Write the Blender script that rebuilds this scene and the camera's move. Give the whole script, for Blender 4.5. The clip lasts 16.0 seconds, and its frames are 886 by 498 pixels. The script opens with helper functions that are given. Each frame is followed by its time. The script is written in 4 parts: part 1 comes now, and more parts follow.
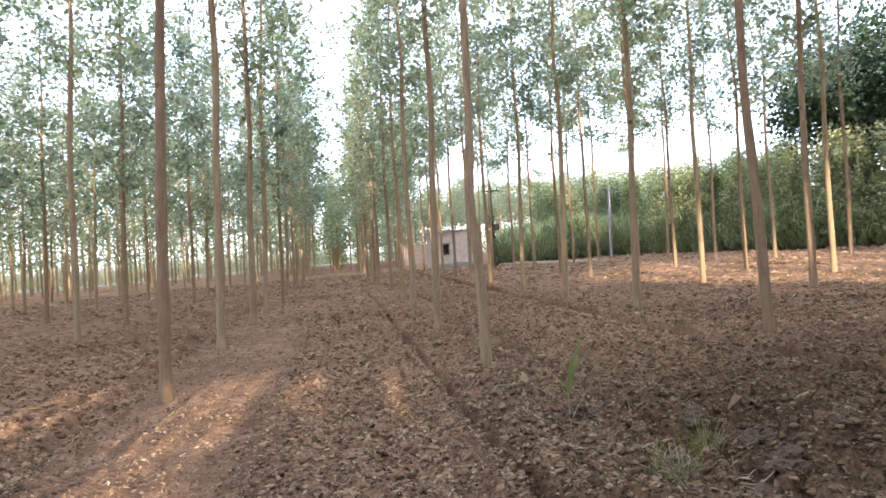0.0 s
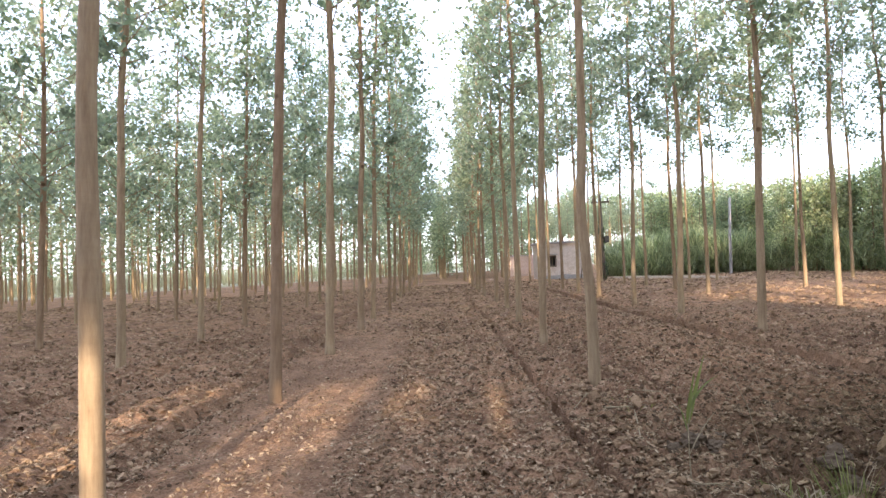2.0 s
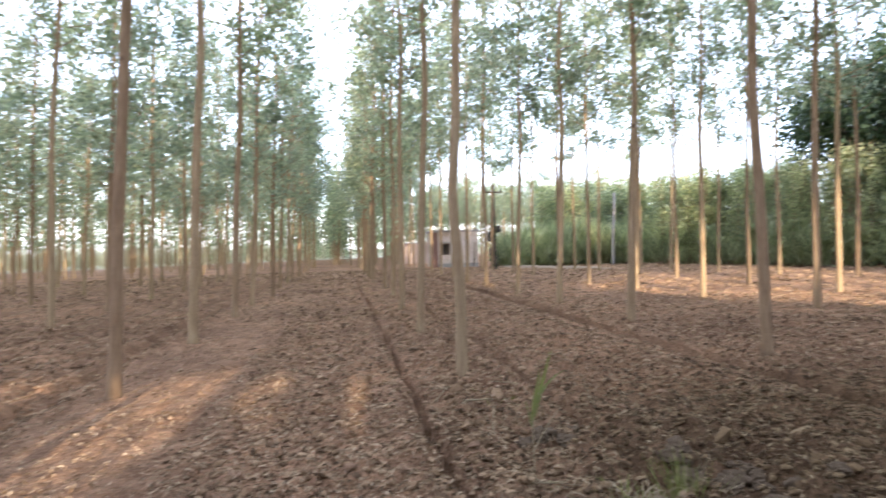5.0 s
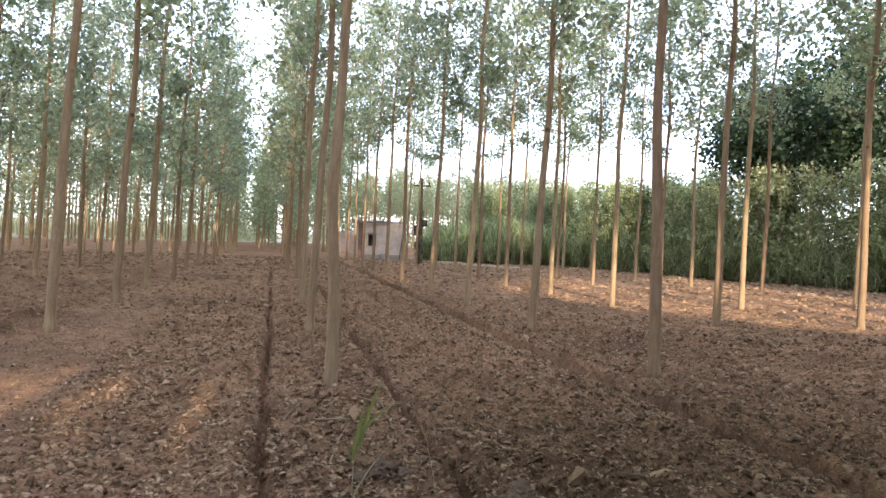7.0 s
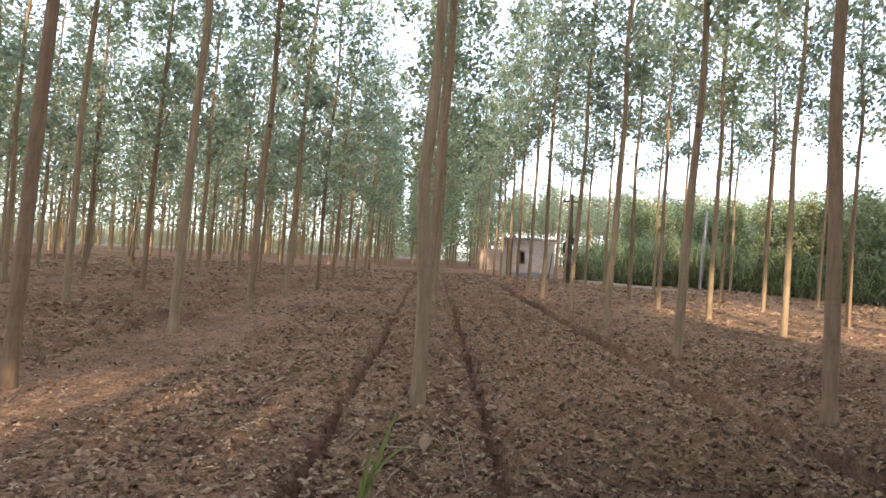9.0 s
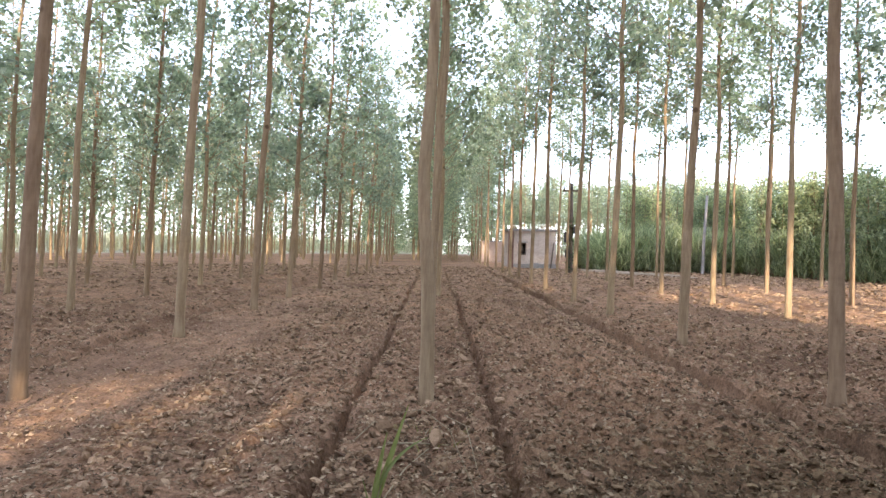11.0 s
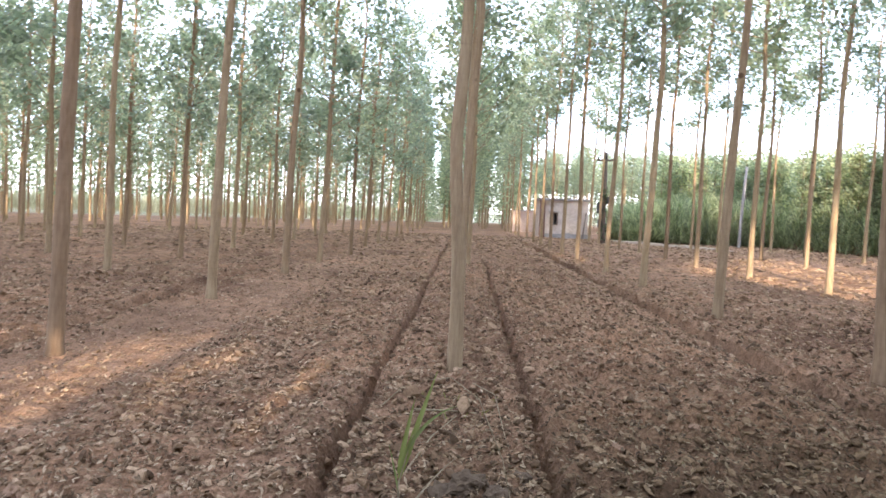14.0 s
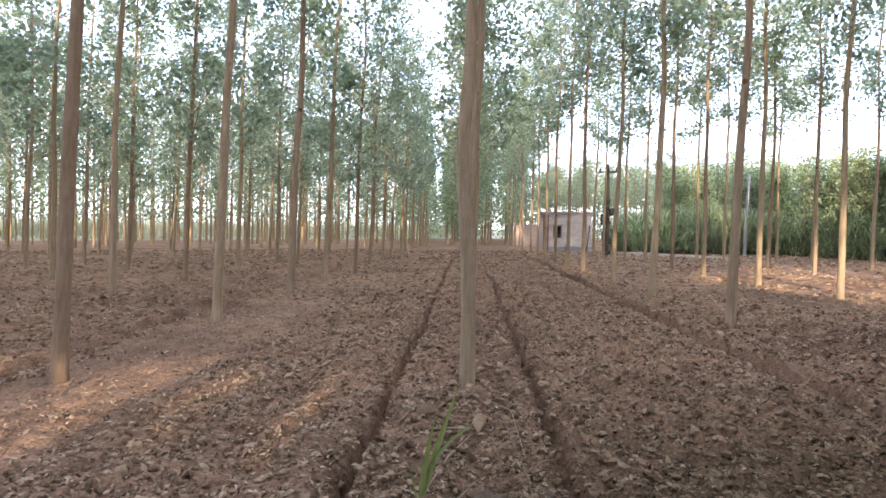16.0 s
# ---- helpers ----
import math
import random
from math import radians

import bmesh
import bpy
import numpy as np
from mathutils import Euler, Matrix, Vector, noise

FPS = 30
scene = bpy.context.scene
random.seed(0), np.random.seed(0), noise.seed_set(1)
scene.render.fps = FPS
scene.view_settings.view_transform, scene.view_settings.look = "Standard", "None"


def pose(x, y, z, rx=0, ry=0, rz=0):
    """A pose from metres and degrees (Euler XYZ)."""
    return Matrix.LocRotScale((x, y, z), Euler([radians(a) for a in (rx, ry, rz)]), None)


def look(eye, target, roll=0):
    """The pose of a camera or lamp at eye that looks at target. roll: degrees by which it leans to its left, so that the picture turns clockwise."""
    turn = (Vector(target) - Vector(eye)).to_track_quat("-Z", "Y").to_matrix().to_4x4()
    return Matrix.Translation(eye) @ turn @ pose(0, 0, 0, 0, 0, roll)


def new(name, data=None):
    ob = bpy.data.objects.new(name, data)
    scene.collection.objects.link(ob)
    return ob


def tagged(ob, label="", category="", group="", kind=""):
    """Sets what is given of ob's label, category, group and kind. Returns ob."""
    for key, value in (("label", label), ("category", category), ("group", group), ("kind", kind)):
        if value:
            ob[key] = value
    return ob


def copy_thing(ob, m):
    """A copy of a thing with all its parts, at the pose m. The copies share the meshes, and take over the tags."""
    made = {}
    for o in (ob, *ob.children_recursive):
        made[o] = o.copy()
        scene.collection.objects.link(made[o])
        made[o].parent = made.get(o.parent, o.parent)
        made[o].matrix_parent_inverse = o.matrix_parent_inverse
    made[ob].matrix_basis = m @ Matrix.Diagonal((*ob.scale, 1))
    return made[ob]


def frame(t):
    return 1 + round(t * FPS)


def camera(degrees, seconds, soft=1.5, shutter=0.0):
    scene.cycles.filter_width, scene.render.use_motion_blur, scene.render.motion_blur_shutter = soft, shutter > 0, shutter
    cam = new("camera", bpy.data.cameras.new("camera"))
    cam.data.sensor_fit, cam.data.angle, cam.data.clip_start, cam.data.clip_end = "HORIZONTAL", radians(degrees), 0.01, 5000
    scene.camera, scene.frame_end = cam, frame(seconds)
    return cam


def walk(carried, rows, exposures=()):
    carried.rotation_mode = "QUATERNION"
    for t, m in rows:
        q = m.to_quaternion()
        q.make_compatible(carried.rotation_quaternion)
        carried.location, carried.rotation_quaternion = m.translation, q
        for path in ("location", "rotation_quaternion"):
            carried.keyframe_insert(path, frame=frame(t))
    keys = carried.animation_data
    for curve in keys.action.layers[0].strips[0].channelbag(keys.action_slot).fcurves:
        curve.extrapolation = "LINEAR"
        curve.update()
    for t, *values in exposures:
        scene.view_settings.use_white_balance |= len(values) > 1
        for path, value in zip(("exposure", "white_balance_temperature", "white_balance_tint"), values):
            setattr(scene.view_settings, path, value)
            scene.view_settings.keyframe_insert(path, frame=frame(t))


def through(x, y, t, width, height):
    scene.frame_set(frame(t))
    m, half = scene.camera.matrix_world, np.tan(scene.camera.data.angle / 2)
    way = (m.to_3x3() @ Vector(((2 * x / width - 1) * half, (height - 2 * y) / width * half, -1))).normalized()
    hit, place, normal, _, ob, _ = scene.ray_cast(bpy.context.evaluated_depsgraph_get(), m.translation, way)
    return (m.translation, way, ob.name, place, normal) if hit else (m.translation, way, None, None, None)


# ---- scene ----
cam = camera(69.1, 16.0, soft=1.4, shutter=0.3)
PATH = [
    (0, (0.03, -0.357, 1.544), (0.359, 1.616, 1.536), -4.4),
    (0.5, (0.123, -0.348, 1.549), (0.288, 1.645, 1.546), -4.5),
    (1, (0.161, -0.338, 1.557), (0.114, 1.662, 1.56), -3.0),
    (1.5, (0.112, -0.289, 1.539), (0.018, 1.708, 1.476), -3.6),
    (2, (0.035, -0.189, 1.549), (0.04, 1.811, 1.593), -2.9),
    (2.5, (0.032, -0.106, 1.561), (-0.062, 1.892, 1.54), 0.6),
    (3, (0.134, -0.075, 1.495), (-0.215, 1.894, 1.558), 1.3),
    (3.5, (0.194, -0.04, 1.575), (-0.213, 1.918, 1.566), -0.0),
    (4, (0.195, -0.067, 1.55), (-0.124, 1.907, 1.517), -1.2),
    (4.5, (0.258, -0.038, 1.485), (0.232, 1.962, 1.444), -2.2),
    (5, (0.432, 0.123, 1.535), (0.746, 2.098, 1.526), -1.6),
    (5.2, (0.52, 0.162, 1.535), (0.976, 2.109, 1.542), -1.8),
    (7.3, (1.296, 0.724, 1.665), (1.787, 2.662, 1.598), 2.9),
    (7.5, (1.387, 0.837, 1.641), (1.856, 2.778, 1.525), 3.4),
    (8, (1.571, 1.167, 1.58), (2.076, 3.101, 1.647), 3.4),
    (8.5, (1.774, 1.452, 1.52), (2.161, 3.414, 1.52), 0.7),
    (9, (1.906, 1.463, 1.514), (1.934, 3.463, 1.518), 3.2),
    (9.5, (1.937, 1.473, 1.489), (1.98, 3.472, 1.43), 0.8),
    (9.7, (1.89, 1.395, 1.522), (1.925, 3.394, 1.482), 0.9),
    (11.8, (1.899, 1.503, 1.52), (1.92, 3.503, 1.507), 0.9),
    (12, (1.911, 1.511, 1.522), (1.924, 3.511, 1.5), 0.6),
    (12.5, (1.908, 1.518, 1.512), (1.897, 3.516, 1.418), 2.1),
    (13, (1.921, 1.52, 1.524), (1.909, 3.517, 1.405), 2.8),
    (13.5, (1.98, 1.527, 1.514), (1.888, 3.521, 1.38), 4.2),
    (14, (1.884, 1.567, 1.497), (1.818, 3.562, 1.382), 2.0),
    (14.5, (1.744, 1.609, 1.511), (1.91, 3.595, 1.346), -0.1),
    (15, (1.845, 1.64, 1.483), (1.981, 3.635, 1.449), 2.8),
    (15.5, (1.857, 1.681, 1.499), (1.862, 3.68, 1.466), 0.5),
    (16, (1.827, 1.669, 1.465), (1.75, 3.666, 1.402), 0.4),
]
EXPOSURES = [(0, 2.24), (1.0, 2.14), (1.5, 2.33), (2.0, 2.22), (2.5, 2.17), (3.0, 2.26), (3.5, 2.21), (4.0, 2.37), (4.5, 2.38), (5.0, 2.29), (5.2, 2.12), (7.3, 2.0), (7.5, 2.0), (8.0, 2.18), (8.5, 1.78), (9.0, 1.79), (9.5, 2.41), (9.7, 2.41), (11.8, 2.2), (12.5, 2.32), (13.5, 2.35), (14.5, 2.66), (15.0, 2.4), (16.0, 2.15)]
walk(cam, [(t, look(eye, target, roll)) for t, eye, target, roll in PATH], [(t, stops, 6300 if 7 < t < 9.2 else 5880 if t > 14 else 6080, 21 if t > 14 else 20) for t, stops in EXPOSURES])

# ---- light ----
SUN_ELEVATION, SUN_FROM = 13.0, 184.0   # degrees; the sun stands behind the camera, low, almost along the rows
world = bpy.data.worlds.new("sky")
scene.world = world
world.use_nodes = True
wn, wl = world.node_tree.nodes, world.node_tree.links
sky = wn.new("ShaderNodeTexSky")
sky.sky_type, sky.sun_disc = "NISHITA", False
sky.sun_elevation, sky.sun_rotation = radians(SUN_ELEVATION), radians(SUN_FROM)
sky.air_density, sky.dust_density, sky.ozone_density = 1.0, 0.6, 1.5
wn["Background"].inputs["Strength"].default_value = 0.15
haze = wn.new("ShaderNodeMix")          # a hazy, whitened sky
haze.data_type = "RGBA"
haze.inputs[0].default_value = 0.55
wl.new(sky.outputs["Color"], haze.inputs[6])
haze.inputs[7].default_value = (5.0, 5.6, 6.6, 1)
wl.new(haze.outputs[2], wn["Background"].inputs["Color"])

sun_data = bpy.data.lights.new("sun", "SUN")
sun_data.energy, sun_data.angle, sun_data.color = 2.3, radians(0.65), (1.0, 0.86, 0.63)
sun = new("sun", sun_data)
flat = 60 * math.cos(radians(SUN_ELEVATION))
sun.matrix_world = look((flat * math.sin(radians(SUN_FROM)), flat * math.cos(radians(SUN_FROM)), 60 * math.sin(radians(SUN_ELEVATION))), (0, 0, 0))


# ---- materials ----
def mat(name, rough=0.9, spec=0.2):
    m = bpy.data.materials.new(name)
    m.use_nodes = True
    b = m.node_tree.nodes["Principled BSDF"]
    b.inputs["Roughness"].default_value = rough
    b.inputs["Specular IOR Level"].default_value = spec
    return m, m.node_tree.nodes, m.node_tree.links, b


def ramp(nodes, links, fac, stops):
    r = nodes.new("ShaderNodeValToRGB")
    e = r.color_ramp.elements
    while len(e) < len(stops):
        e.new(0.5)
    for k, (p, c) in zip(e, stops):
        k.position, k.color = p, (*c, 1)
    links.new(fac, r.inputs["Fac"])
    return r.outputs["Color"]


def noise_tex(nodes, links, scale, detail=6.0, rough=0.6, vec=None, kind="ShaderNodeTexNoise"):
    n = nodes.new(kind)
    n.inputs["Scale"].default_value = scale
    if kind == "ShaderNodeTexNoise":
        n.inputs["Detail"].default_value, n.inputs["Roughness"].default_value = detail, rough
    if vec is not None:
        links.new(vec, n.inputs["Vector"])
    return n


def mixed(nodes, links, fac, a, b, blend="MIX"):
    m = nodes.new("ShaderNodeMix")
    m.data_type, m.blend_type = "RGBA", blend
    for sock, v in (("Factor", fac), ("A", a), ("B", b)):
        s = [i for i in m.inputs if i.name == sock and (i.type == "RGBA" or sock == "Factor")][0]
        if isinstance(v, (int, float)):
            s.default_value = v
        elif isinstance(v, tuple):
            s.default_value = (*v, 1)
        else:
            links.new(v, s)
    return [o for o in m.outputs if o.type == "RGBA"][0]


def bumped(nodes, links, b, height, strength, distance):
    n = nodes.new("ShaderNodeBump")
    n.inputs["Strength"].default_value, n.inputs["Distance"].default_value = strength, distance
    links.new(height, n.inputs["Height"])
    links.new(n.outputs["Normal"], b.inputs["Normal"])


def place_vec(nodes):
    return nodes.new("ShaderNodeTexCoord").outputs["Object"]


def dark_patch(n, l, v, colour, wobble):
    """Darker earth in a wide uneven patch by the tufts of grass."""
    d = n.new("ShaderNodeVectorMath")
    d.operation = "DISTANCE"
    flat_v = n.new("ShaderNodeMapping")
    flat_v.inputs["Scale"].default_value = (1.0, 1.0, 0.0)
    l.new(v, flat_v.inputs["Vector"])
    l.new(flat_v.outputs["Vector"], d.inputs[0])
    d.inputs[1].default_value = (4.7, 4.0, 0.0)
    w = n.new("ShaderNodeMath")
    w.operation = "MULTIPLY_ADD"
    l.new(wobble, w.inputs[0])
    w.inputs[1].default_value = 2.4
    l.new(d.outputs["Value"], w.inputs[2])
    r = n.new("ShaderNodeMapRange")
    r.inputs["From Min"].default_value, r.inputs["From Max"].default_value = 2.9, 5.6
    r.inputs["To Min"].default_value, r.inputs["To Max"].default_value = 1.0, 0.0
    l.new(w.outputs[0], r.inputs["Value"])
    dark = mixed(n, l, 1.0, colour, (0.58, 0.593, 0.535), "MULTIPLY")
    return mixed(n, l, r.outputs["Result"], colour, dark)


def soil_material():
    m, n, l, b = mat("ploughed_soil", 0.95, 0.1)
    v = place_vec(n)
    big = noise_tex(n, l, 0.35, 4, 0.6, v)
    mid = noise_tex(n, l, 4.0, 6, 0.65, v)
    fine = noise_tex(n, l, 38.0, 5, 0.7, v)
    base = ramp(n, l, mid.outputs["Fac"], [(0.3, (0.205, 0.121, 0.070)), (0.5, (0.315, 0.190, 0.110)), (0.72, (0.415, 0.260, 0.155))])
    tint = ramp(n, l, big.outputs["Fac"], [(0.32, (0.62, 0.58, 0.58)), (0.50, (0.95, 0.92, 0.92)), (0.68, (1.12, 1.04, 0.98))])
    c = mixed(n, l, 1.0, base, tint, "MULTIPLY")
    grain = ramp(n, l, fine.outputs["Fac"], [(0.32, (0.55, 0.53, 0.51)), (0.68, (1.3, 1.3, 1.28))])
    c = mixed(n, l, 1.0, c, grain, "MULTIPLY")
    c = dark_patch(n, l, v, c, noise_tex(n, l, 1.1, 4, 0.6, v).outputs["Fac"])
    # dry grass takes over past the edge of the planted ground
    sep = n.new("ShaderNodeSeparateXYZ")
    l.new(v, sep.inputs[0])
    edge = n.new("ShaderNodeMath")
    edge.operation = "MULTIPLY_ADD"
    l.new(sep.outputs["X"], edge.inputs[0])
    edge.inputs[1].default_value = -0.82
    l.new(sep.outputs["Y"], edge.inputs[2])
    wob = n.new("ShaderNodeMath")
    wob.operation = "MULTIPLY_ADD"
    l.new(big.outputs["Fac"], wob.inputs[0])
    wob.inputs[1].default_value = 14.0
    l.new(edge.outputs[0], wob.inputs[2])
    rng = n.new("ShaderNodeMapRange")
    rng.inputs["From Min"].default_value, rng.inputs["From Max"].default_value = 100.0, 110.0
    l.new(wob.outputs[0], rng.inputs["Value"])
    grass = ramp(n, l, mid.outputs["Fac"], [(0.3, (0.28, 0.25, 0.15)), (0.7, (0.44, 0.40, 0.27))])
    c = mixed(n, l, rng.outputs["Result"], c, grass)
    l.new(c, b.inputs["Base Color"])
    bumped(n, l, b, fine.outputs["Fac"], 1.0, 0.035)
    return m


def clod_material(name, dark, mid_c, light):
    m, n, l, b = mat(name, 0.95, 0.1)
    geo = n.new("ShaderNodeNewGeometry")
    isl = ramp(n, l, geo.outputs["Random Per Island"], [(0.0, dark), (0.55, mid_c), (1.0, light)])
    v = place_vec(n)
    fine = noise_tex(n, l, 45.0, 5, 0.7, v)
    g = ramp(n, l, fine.outputs["Fac"], [(0.3, (0.7, 0.68, 0.66)), (0.7, (1.15, 1.15, 1.15))])
    c = mixed(n, l, 1.0, isl, g, "MULTIPLY")
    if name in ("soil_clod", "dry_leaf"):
        c = dark_patch(n, l, v, c, noise_tex(n, l, 1.1, 4, 0.6, v).outputs["Fac"])
    l.new(c, b.inputs["Base Color"])
    bumped(n, l, b, fine.outputs["Fac"], 0.8, 0.015)
    return m


def bark_material():
    m, n, l, b = mat("poplar_bark", 0.85, 0.2)
    v = place_vec(n)
    mp = n.new("ShaderNodeMapping")
    mp.inputs["Scale"].default_value = (7.0, 7.0, 1.0)
    l.new(v, mp.inputs["Vector"])
    streak = noise_tex(n, l, 3.0, 6, 0.65, mp.outputs["Vector"])
    mp2 = n.new("ShaderNodeMapping")
    mp2.inputs["Scale"].default_value = (1.5, 1.5, 9.0)
    l.new(v, mp2.inputs["Vector"])
    rings = noise_tex(n, l, 2.2, 4, 0.7, mp2.outputs["Vector"])
    info = n.new("ShaderNodeObjectInfo")
    c = ramp(n, l, streak.outputs["Fac"], [(0.3, (0.225, 0.150, 0.088)), (0.52, (0.315, 0.226, 0.136)), (0.75, (0.395, 0.296, 0.184))])
    knots = noise_tex(n, l, 2.1, vec=v, kind="ShaderNodeTexVoronoi")
    knot = ramp(n, l, knots.outputs["Distance"], [(0.07, (0.42, 0.36, 0.32)), (0.12, (1, 1, 1))])
    c = mixed(n, l, 1.0, c, knot, "MULTIPLY")
    scar = ramp(n, l, rings.outputs["Fac"], [(0.25, (0.55, 0.50, 0.46)), (0.33, (0.96, 0.96, 0.95)), (0.6, (1.03, 1.03, 1.02))])
    c = mixed(n, l, 1.0, c, scar, "MULTIPLY")
    tone = ramp(n, l, info.outputs["Random"], [(0.0, (0.78, 0.70, 0.66)), (0.5, (0.95, 0.92, 0.87)), (1.0, (1.08, 1.06, 0.98))])
    c = mixed(n, l, 1.0, c, tone, "MULTIPLY")
    l.new(c, b.inputs["Base Color"])
    bumped(n, l, b, rings.outputs["Fac"], 0.22, 0.015)
    return m


def leaf_material(name, a, mid_c, z, through=0.35):
    m, n, l, b = mat(name, 0.55, 0.35)
    geo = n.new("ShaderNodeNewGeometry")
    info = n.new("ShaderNodeObjectInfo")
    c = ramp(n, l, geo.outputs["Random Per Island"], [(0.0, a), (0.6, mid_c), (1.0, z)])
    tone = ramp(n, l, info.outputs["Random"], [(0.0, (0.82, 0.86, 0.9)), (1.0, (1.15, 1.12, 0.98))])
    c = mixed(n, l, 1.0, c, tone, "MULTIPLY")
    l.new(c, b.inputs["Base Color"])
    t = n.new("ShaderNodeBsdfTranslucent")
    bright = mixed(n, l, 1.0, c, (1.3, 1.45, 0.95), "MULTIPLY")
    l.new(bright, t.inputs["Color"])
    add = n.new("ShaderNodeMixShader")
    add.inputs[0].default_value = through
    l.new(b.outputs[0], add.inputs[1])
    l.new(t.outputs[0], add.inputs[2])
    l.new(add.outputs[0], n["Material Output"].inputs["Surface"])
    return m


def plain_material(name, stops, scale=6.0, rough=0.8, bump=0.3, spec=0.2):
    m, n, l, b = mat(name, rough, spec)
    v = place_vec(n)
    t = noise_tex(n, l, scale, 6, 0.65, v)
    f = noise_tex(n, l, scale * 9, 4, 0.6, v)
    c = ramp(n, l, t.outputs["Fac"], stops)
    g = ramp(n, l, f.outputs["Fac"], [(0.3, (0.82, 0.82, 0.82)), (0.7, (1.1, 1.1, 1.1))])
    l.new(mixed(n, l, 1.0, c, g, "MULTIPLY"), b.inputs["Base Color"])
    bumped(n, l, b, f.outputs["Fac"], bump, 0.01)
    return m


SOIL = soil_material()
CLOD = clod_material("soil_clod", (0.10, 0.061, 0.034), (0.265, 0.165, 0.092), (0.42, 0.283, 0.168))
LITTER = clod_material("dry_leaf", (0.075, 0.048, 0.027), (0.285, 0.19, 0.11), (0.50, 0.37, 0.235))
BARK = bark_material()
LEAF = leaf_material("poplar_leaf", (0.16, 0.186, 0.15), (0.27, 0.295, 0.238), (0.41, 0.43, 0.345), 0.56)
LEAF_YOUNG = leaf_material("young_leaf", (0.17, 0.195, 0.12), (0.325, 0.345, 0.21), (0.53, 0.52, 0.34), 0.46)
LEAF_DARK = leaf_material("broad_leaf", (0.022, 0.042, 0.02), (0.036, 0.062, 0.027), (0.07, 0.10, 0.042), 0.25)
CANE = leaf_material("cane_leaf", (0.16, 0.185, 0.10), (0.33, 0.345, 0.20), (0.62, 0.59, 0.38), 0.48)
CROP = leaf_material("ripe_crop", (0.46, 0.40, 0.28), (0.60, 0.54, 0.40), (0.74, 0.68, 0.52), 0.25)
TUFT = leaf_material("faded_grass", (0.13, 0.13, 0.035), (0.19, 0.185, 0.055), (0.29, 0.265, 0.10), 0.3)
TUFT.node_tree.nodes["Principled BSDF"].inputs["Specular IOR Level"].default_value = 0.1
GRASS = leaf_material("grass_blade", (0.12, 0.13, 0.036), (0.18, 0.19, 0.06), (0.27, 0.265, 0.10), 0.35)
STRAW = clod_material("dry_straw", (0.20, 0.15, 0.085), (0.30, 0.235, 0.14), (0.42, 0.34, 0.215))
DRY_LUMP = clod_material("dry_lump", (0.21, 0.127, 0.075), (0.245, 0.15, 0.09), (0.28, 0.175, 0.107))
DRY_BUND = plain_material("dry_earth", [(0.3, (0.26, 0.185, 0.12)), (0.7, (0.37, 0.285, 0.20))], 2.5, 0.95, 0.8, 0.1)
# turned soil, coloured darker to carry the shade of the hollows
SHADED_SOIL = clod_material("shaded_soil", (0.080, 0.055, 0.034), (0.105, 0.073, 0.045), (0.135, 0.094, 0.058))
BUSH = leaf_material("shrub_leaf", (0.13, 0.10, 0.075), (0.20, 0.15, 0.11), (0.27, 0.205, 0.15), 0.3)
HEDGE = leaf_material("hedge_leaf", (0.06, 0.08, 0.045), (0.10, 0.125, 0.065), (0.16, 0.18, 0.10), 0.3)
PLASTER = plain_material("hut_plaster", [(0.3, (0.43, 0.34, 0.27)), (0.5, (0.57, 0.47, 0.385)), (0.75, (0.66, 0.56, 0.47))], 1.6)
CONCRETE = plain_material("roof_concrete", [(0.3, (0.26, 0.235, 0.215)), (0.7, (0.38, 0.35, 0.32))], 3.0)
BRICK = plain_material("old_brick", [(0.3, (0.13, 0.075, 0.055)), (0.7, (0.26, 0.15, 0.11))], 9.0)
PALE_BRICK = plain_material("pale_brick", [(0.3, (0.46, 0.32, 0.24)), (0.7, (0.60, 0.45, 0.35))], 5.0)
WOOD = plain_material("weathered_wood", [(0.3, (0.10, 0.075, 0.055)), (0.7, (0.20, 0.155, 0.115))], 12.0)
DARK_METAL = plain_material("dark_metal", [(0.3, (0.03, 0.03, 0.03)), (0.7, (0.07, 0.065, 0.06))], 8.0, 0.6, 0.1, 0.4)


# ---- mesh helpers ----
def mesh_from(name, verts, faces, material, smooth=False):
    me = bpy.data.meshes.new(name)
    if isinstance(faces, np.ndarray):
        k = faces.shape[1]
        me.vertices.add(len(verts))
        me.vertices.foreach_set("co", np.asarray(verts, np.float32).ravel())
        me.loops.add(faces.size)
        me.loops.foreach_set("vertex_index", faces.astype(np.int32).ravel())
        me.polygons.add(len(faces))
        me.polygons.foreach_set("loop_start", np.arange(0, faces.size, k, dtype=np.int32))
        me.update(calc_edges=True)
        me.validate()
    else:
        me.from_pydata([tuple(v) for v in verts], [], faces)
    me.materials.append(material)
    me.polygons.foreach_set("use_smooth", [smooth] * len(me.polygons))
    me.update()
    return me


def part(name, me, parent, label=""):
    ob = new(name, me)
    ob.parent = parent
    if label:
        tagged(ob, label)
    return ob


def bm_mesh(name, bm, material, smooth=False):
    me = bpy.data.meshes.new(name)
    bm.to_mesh(me)
    bm.free()
    me.materials.append(material)
    me.polygons.foreach_set("use_smooth", [smooth] * len(me.polygons))
    return me


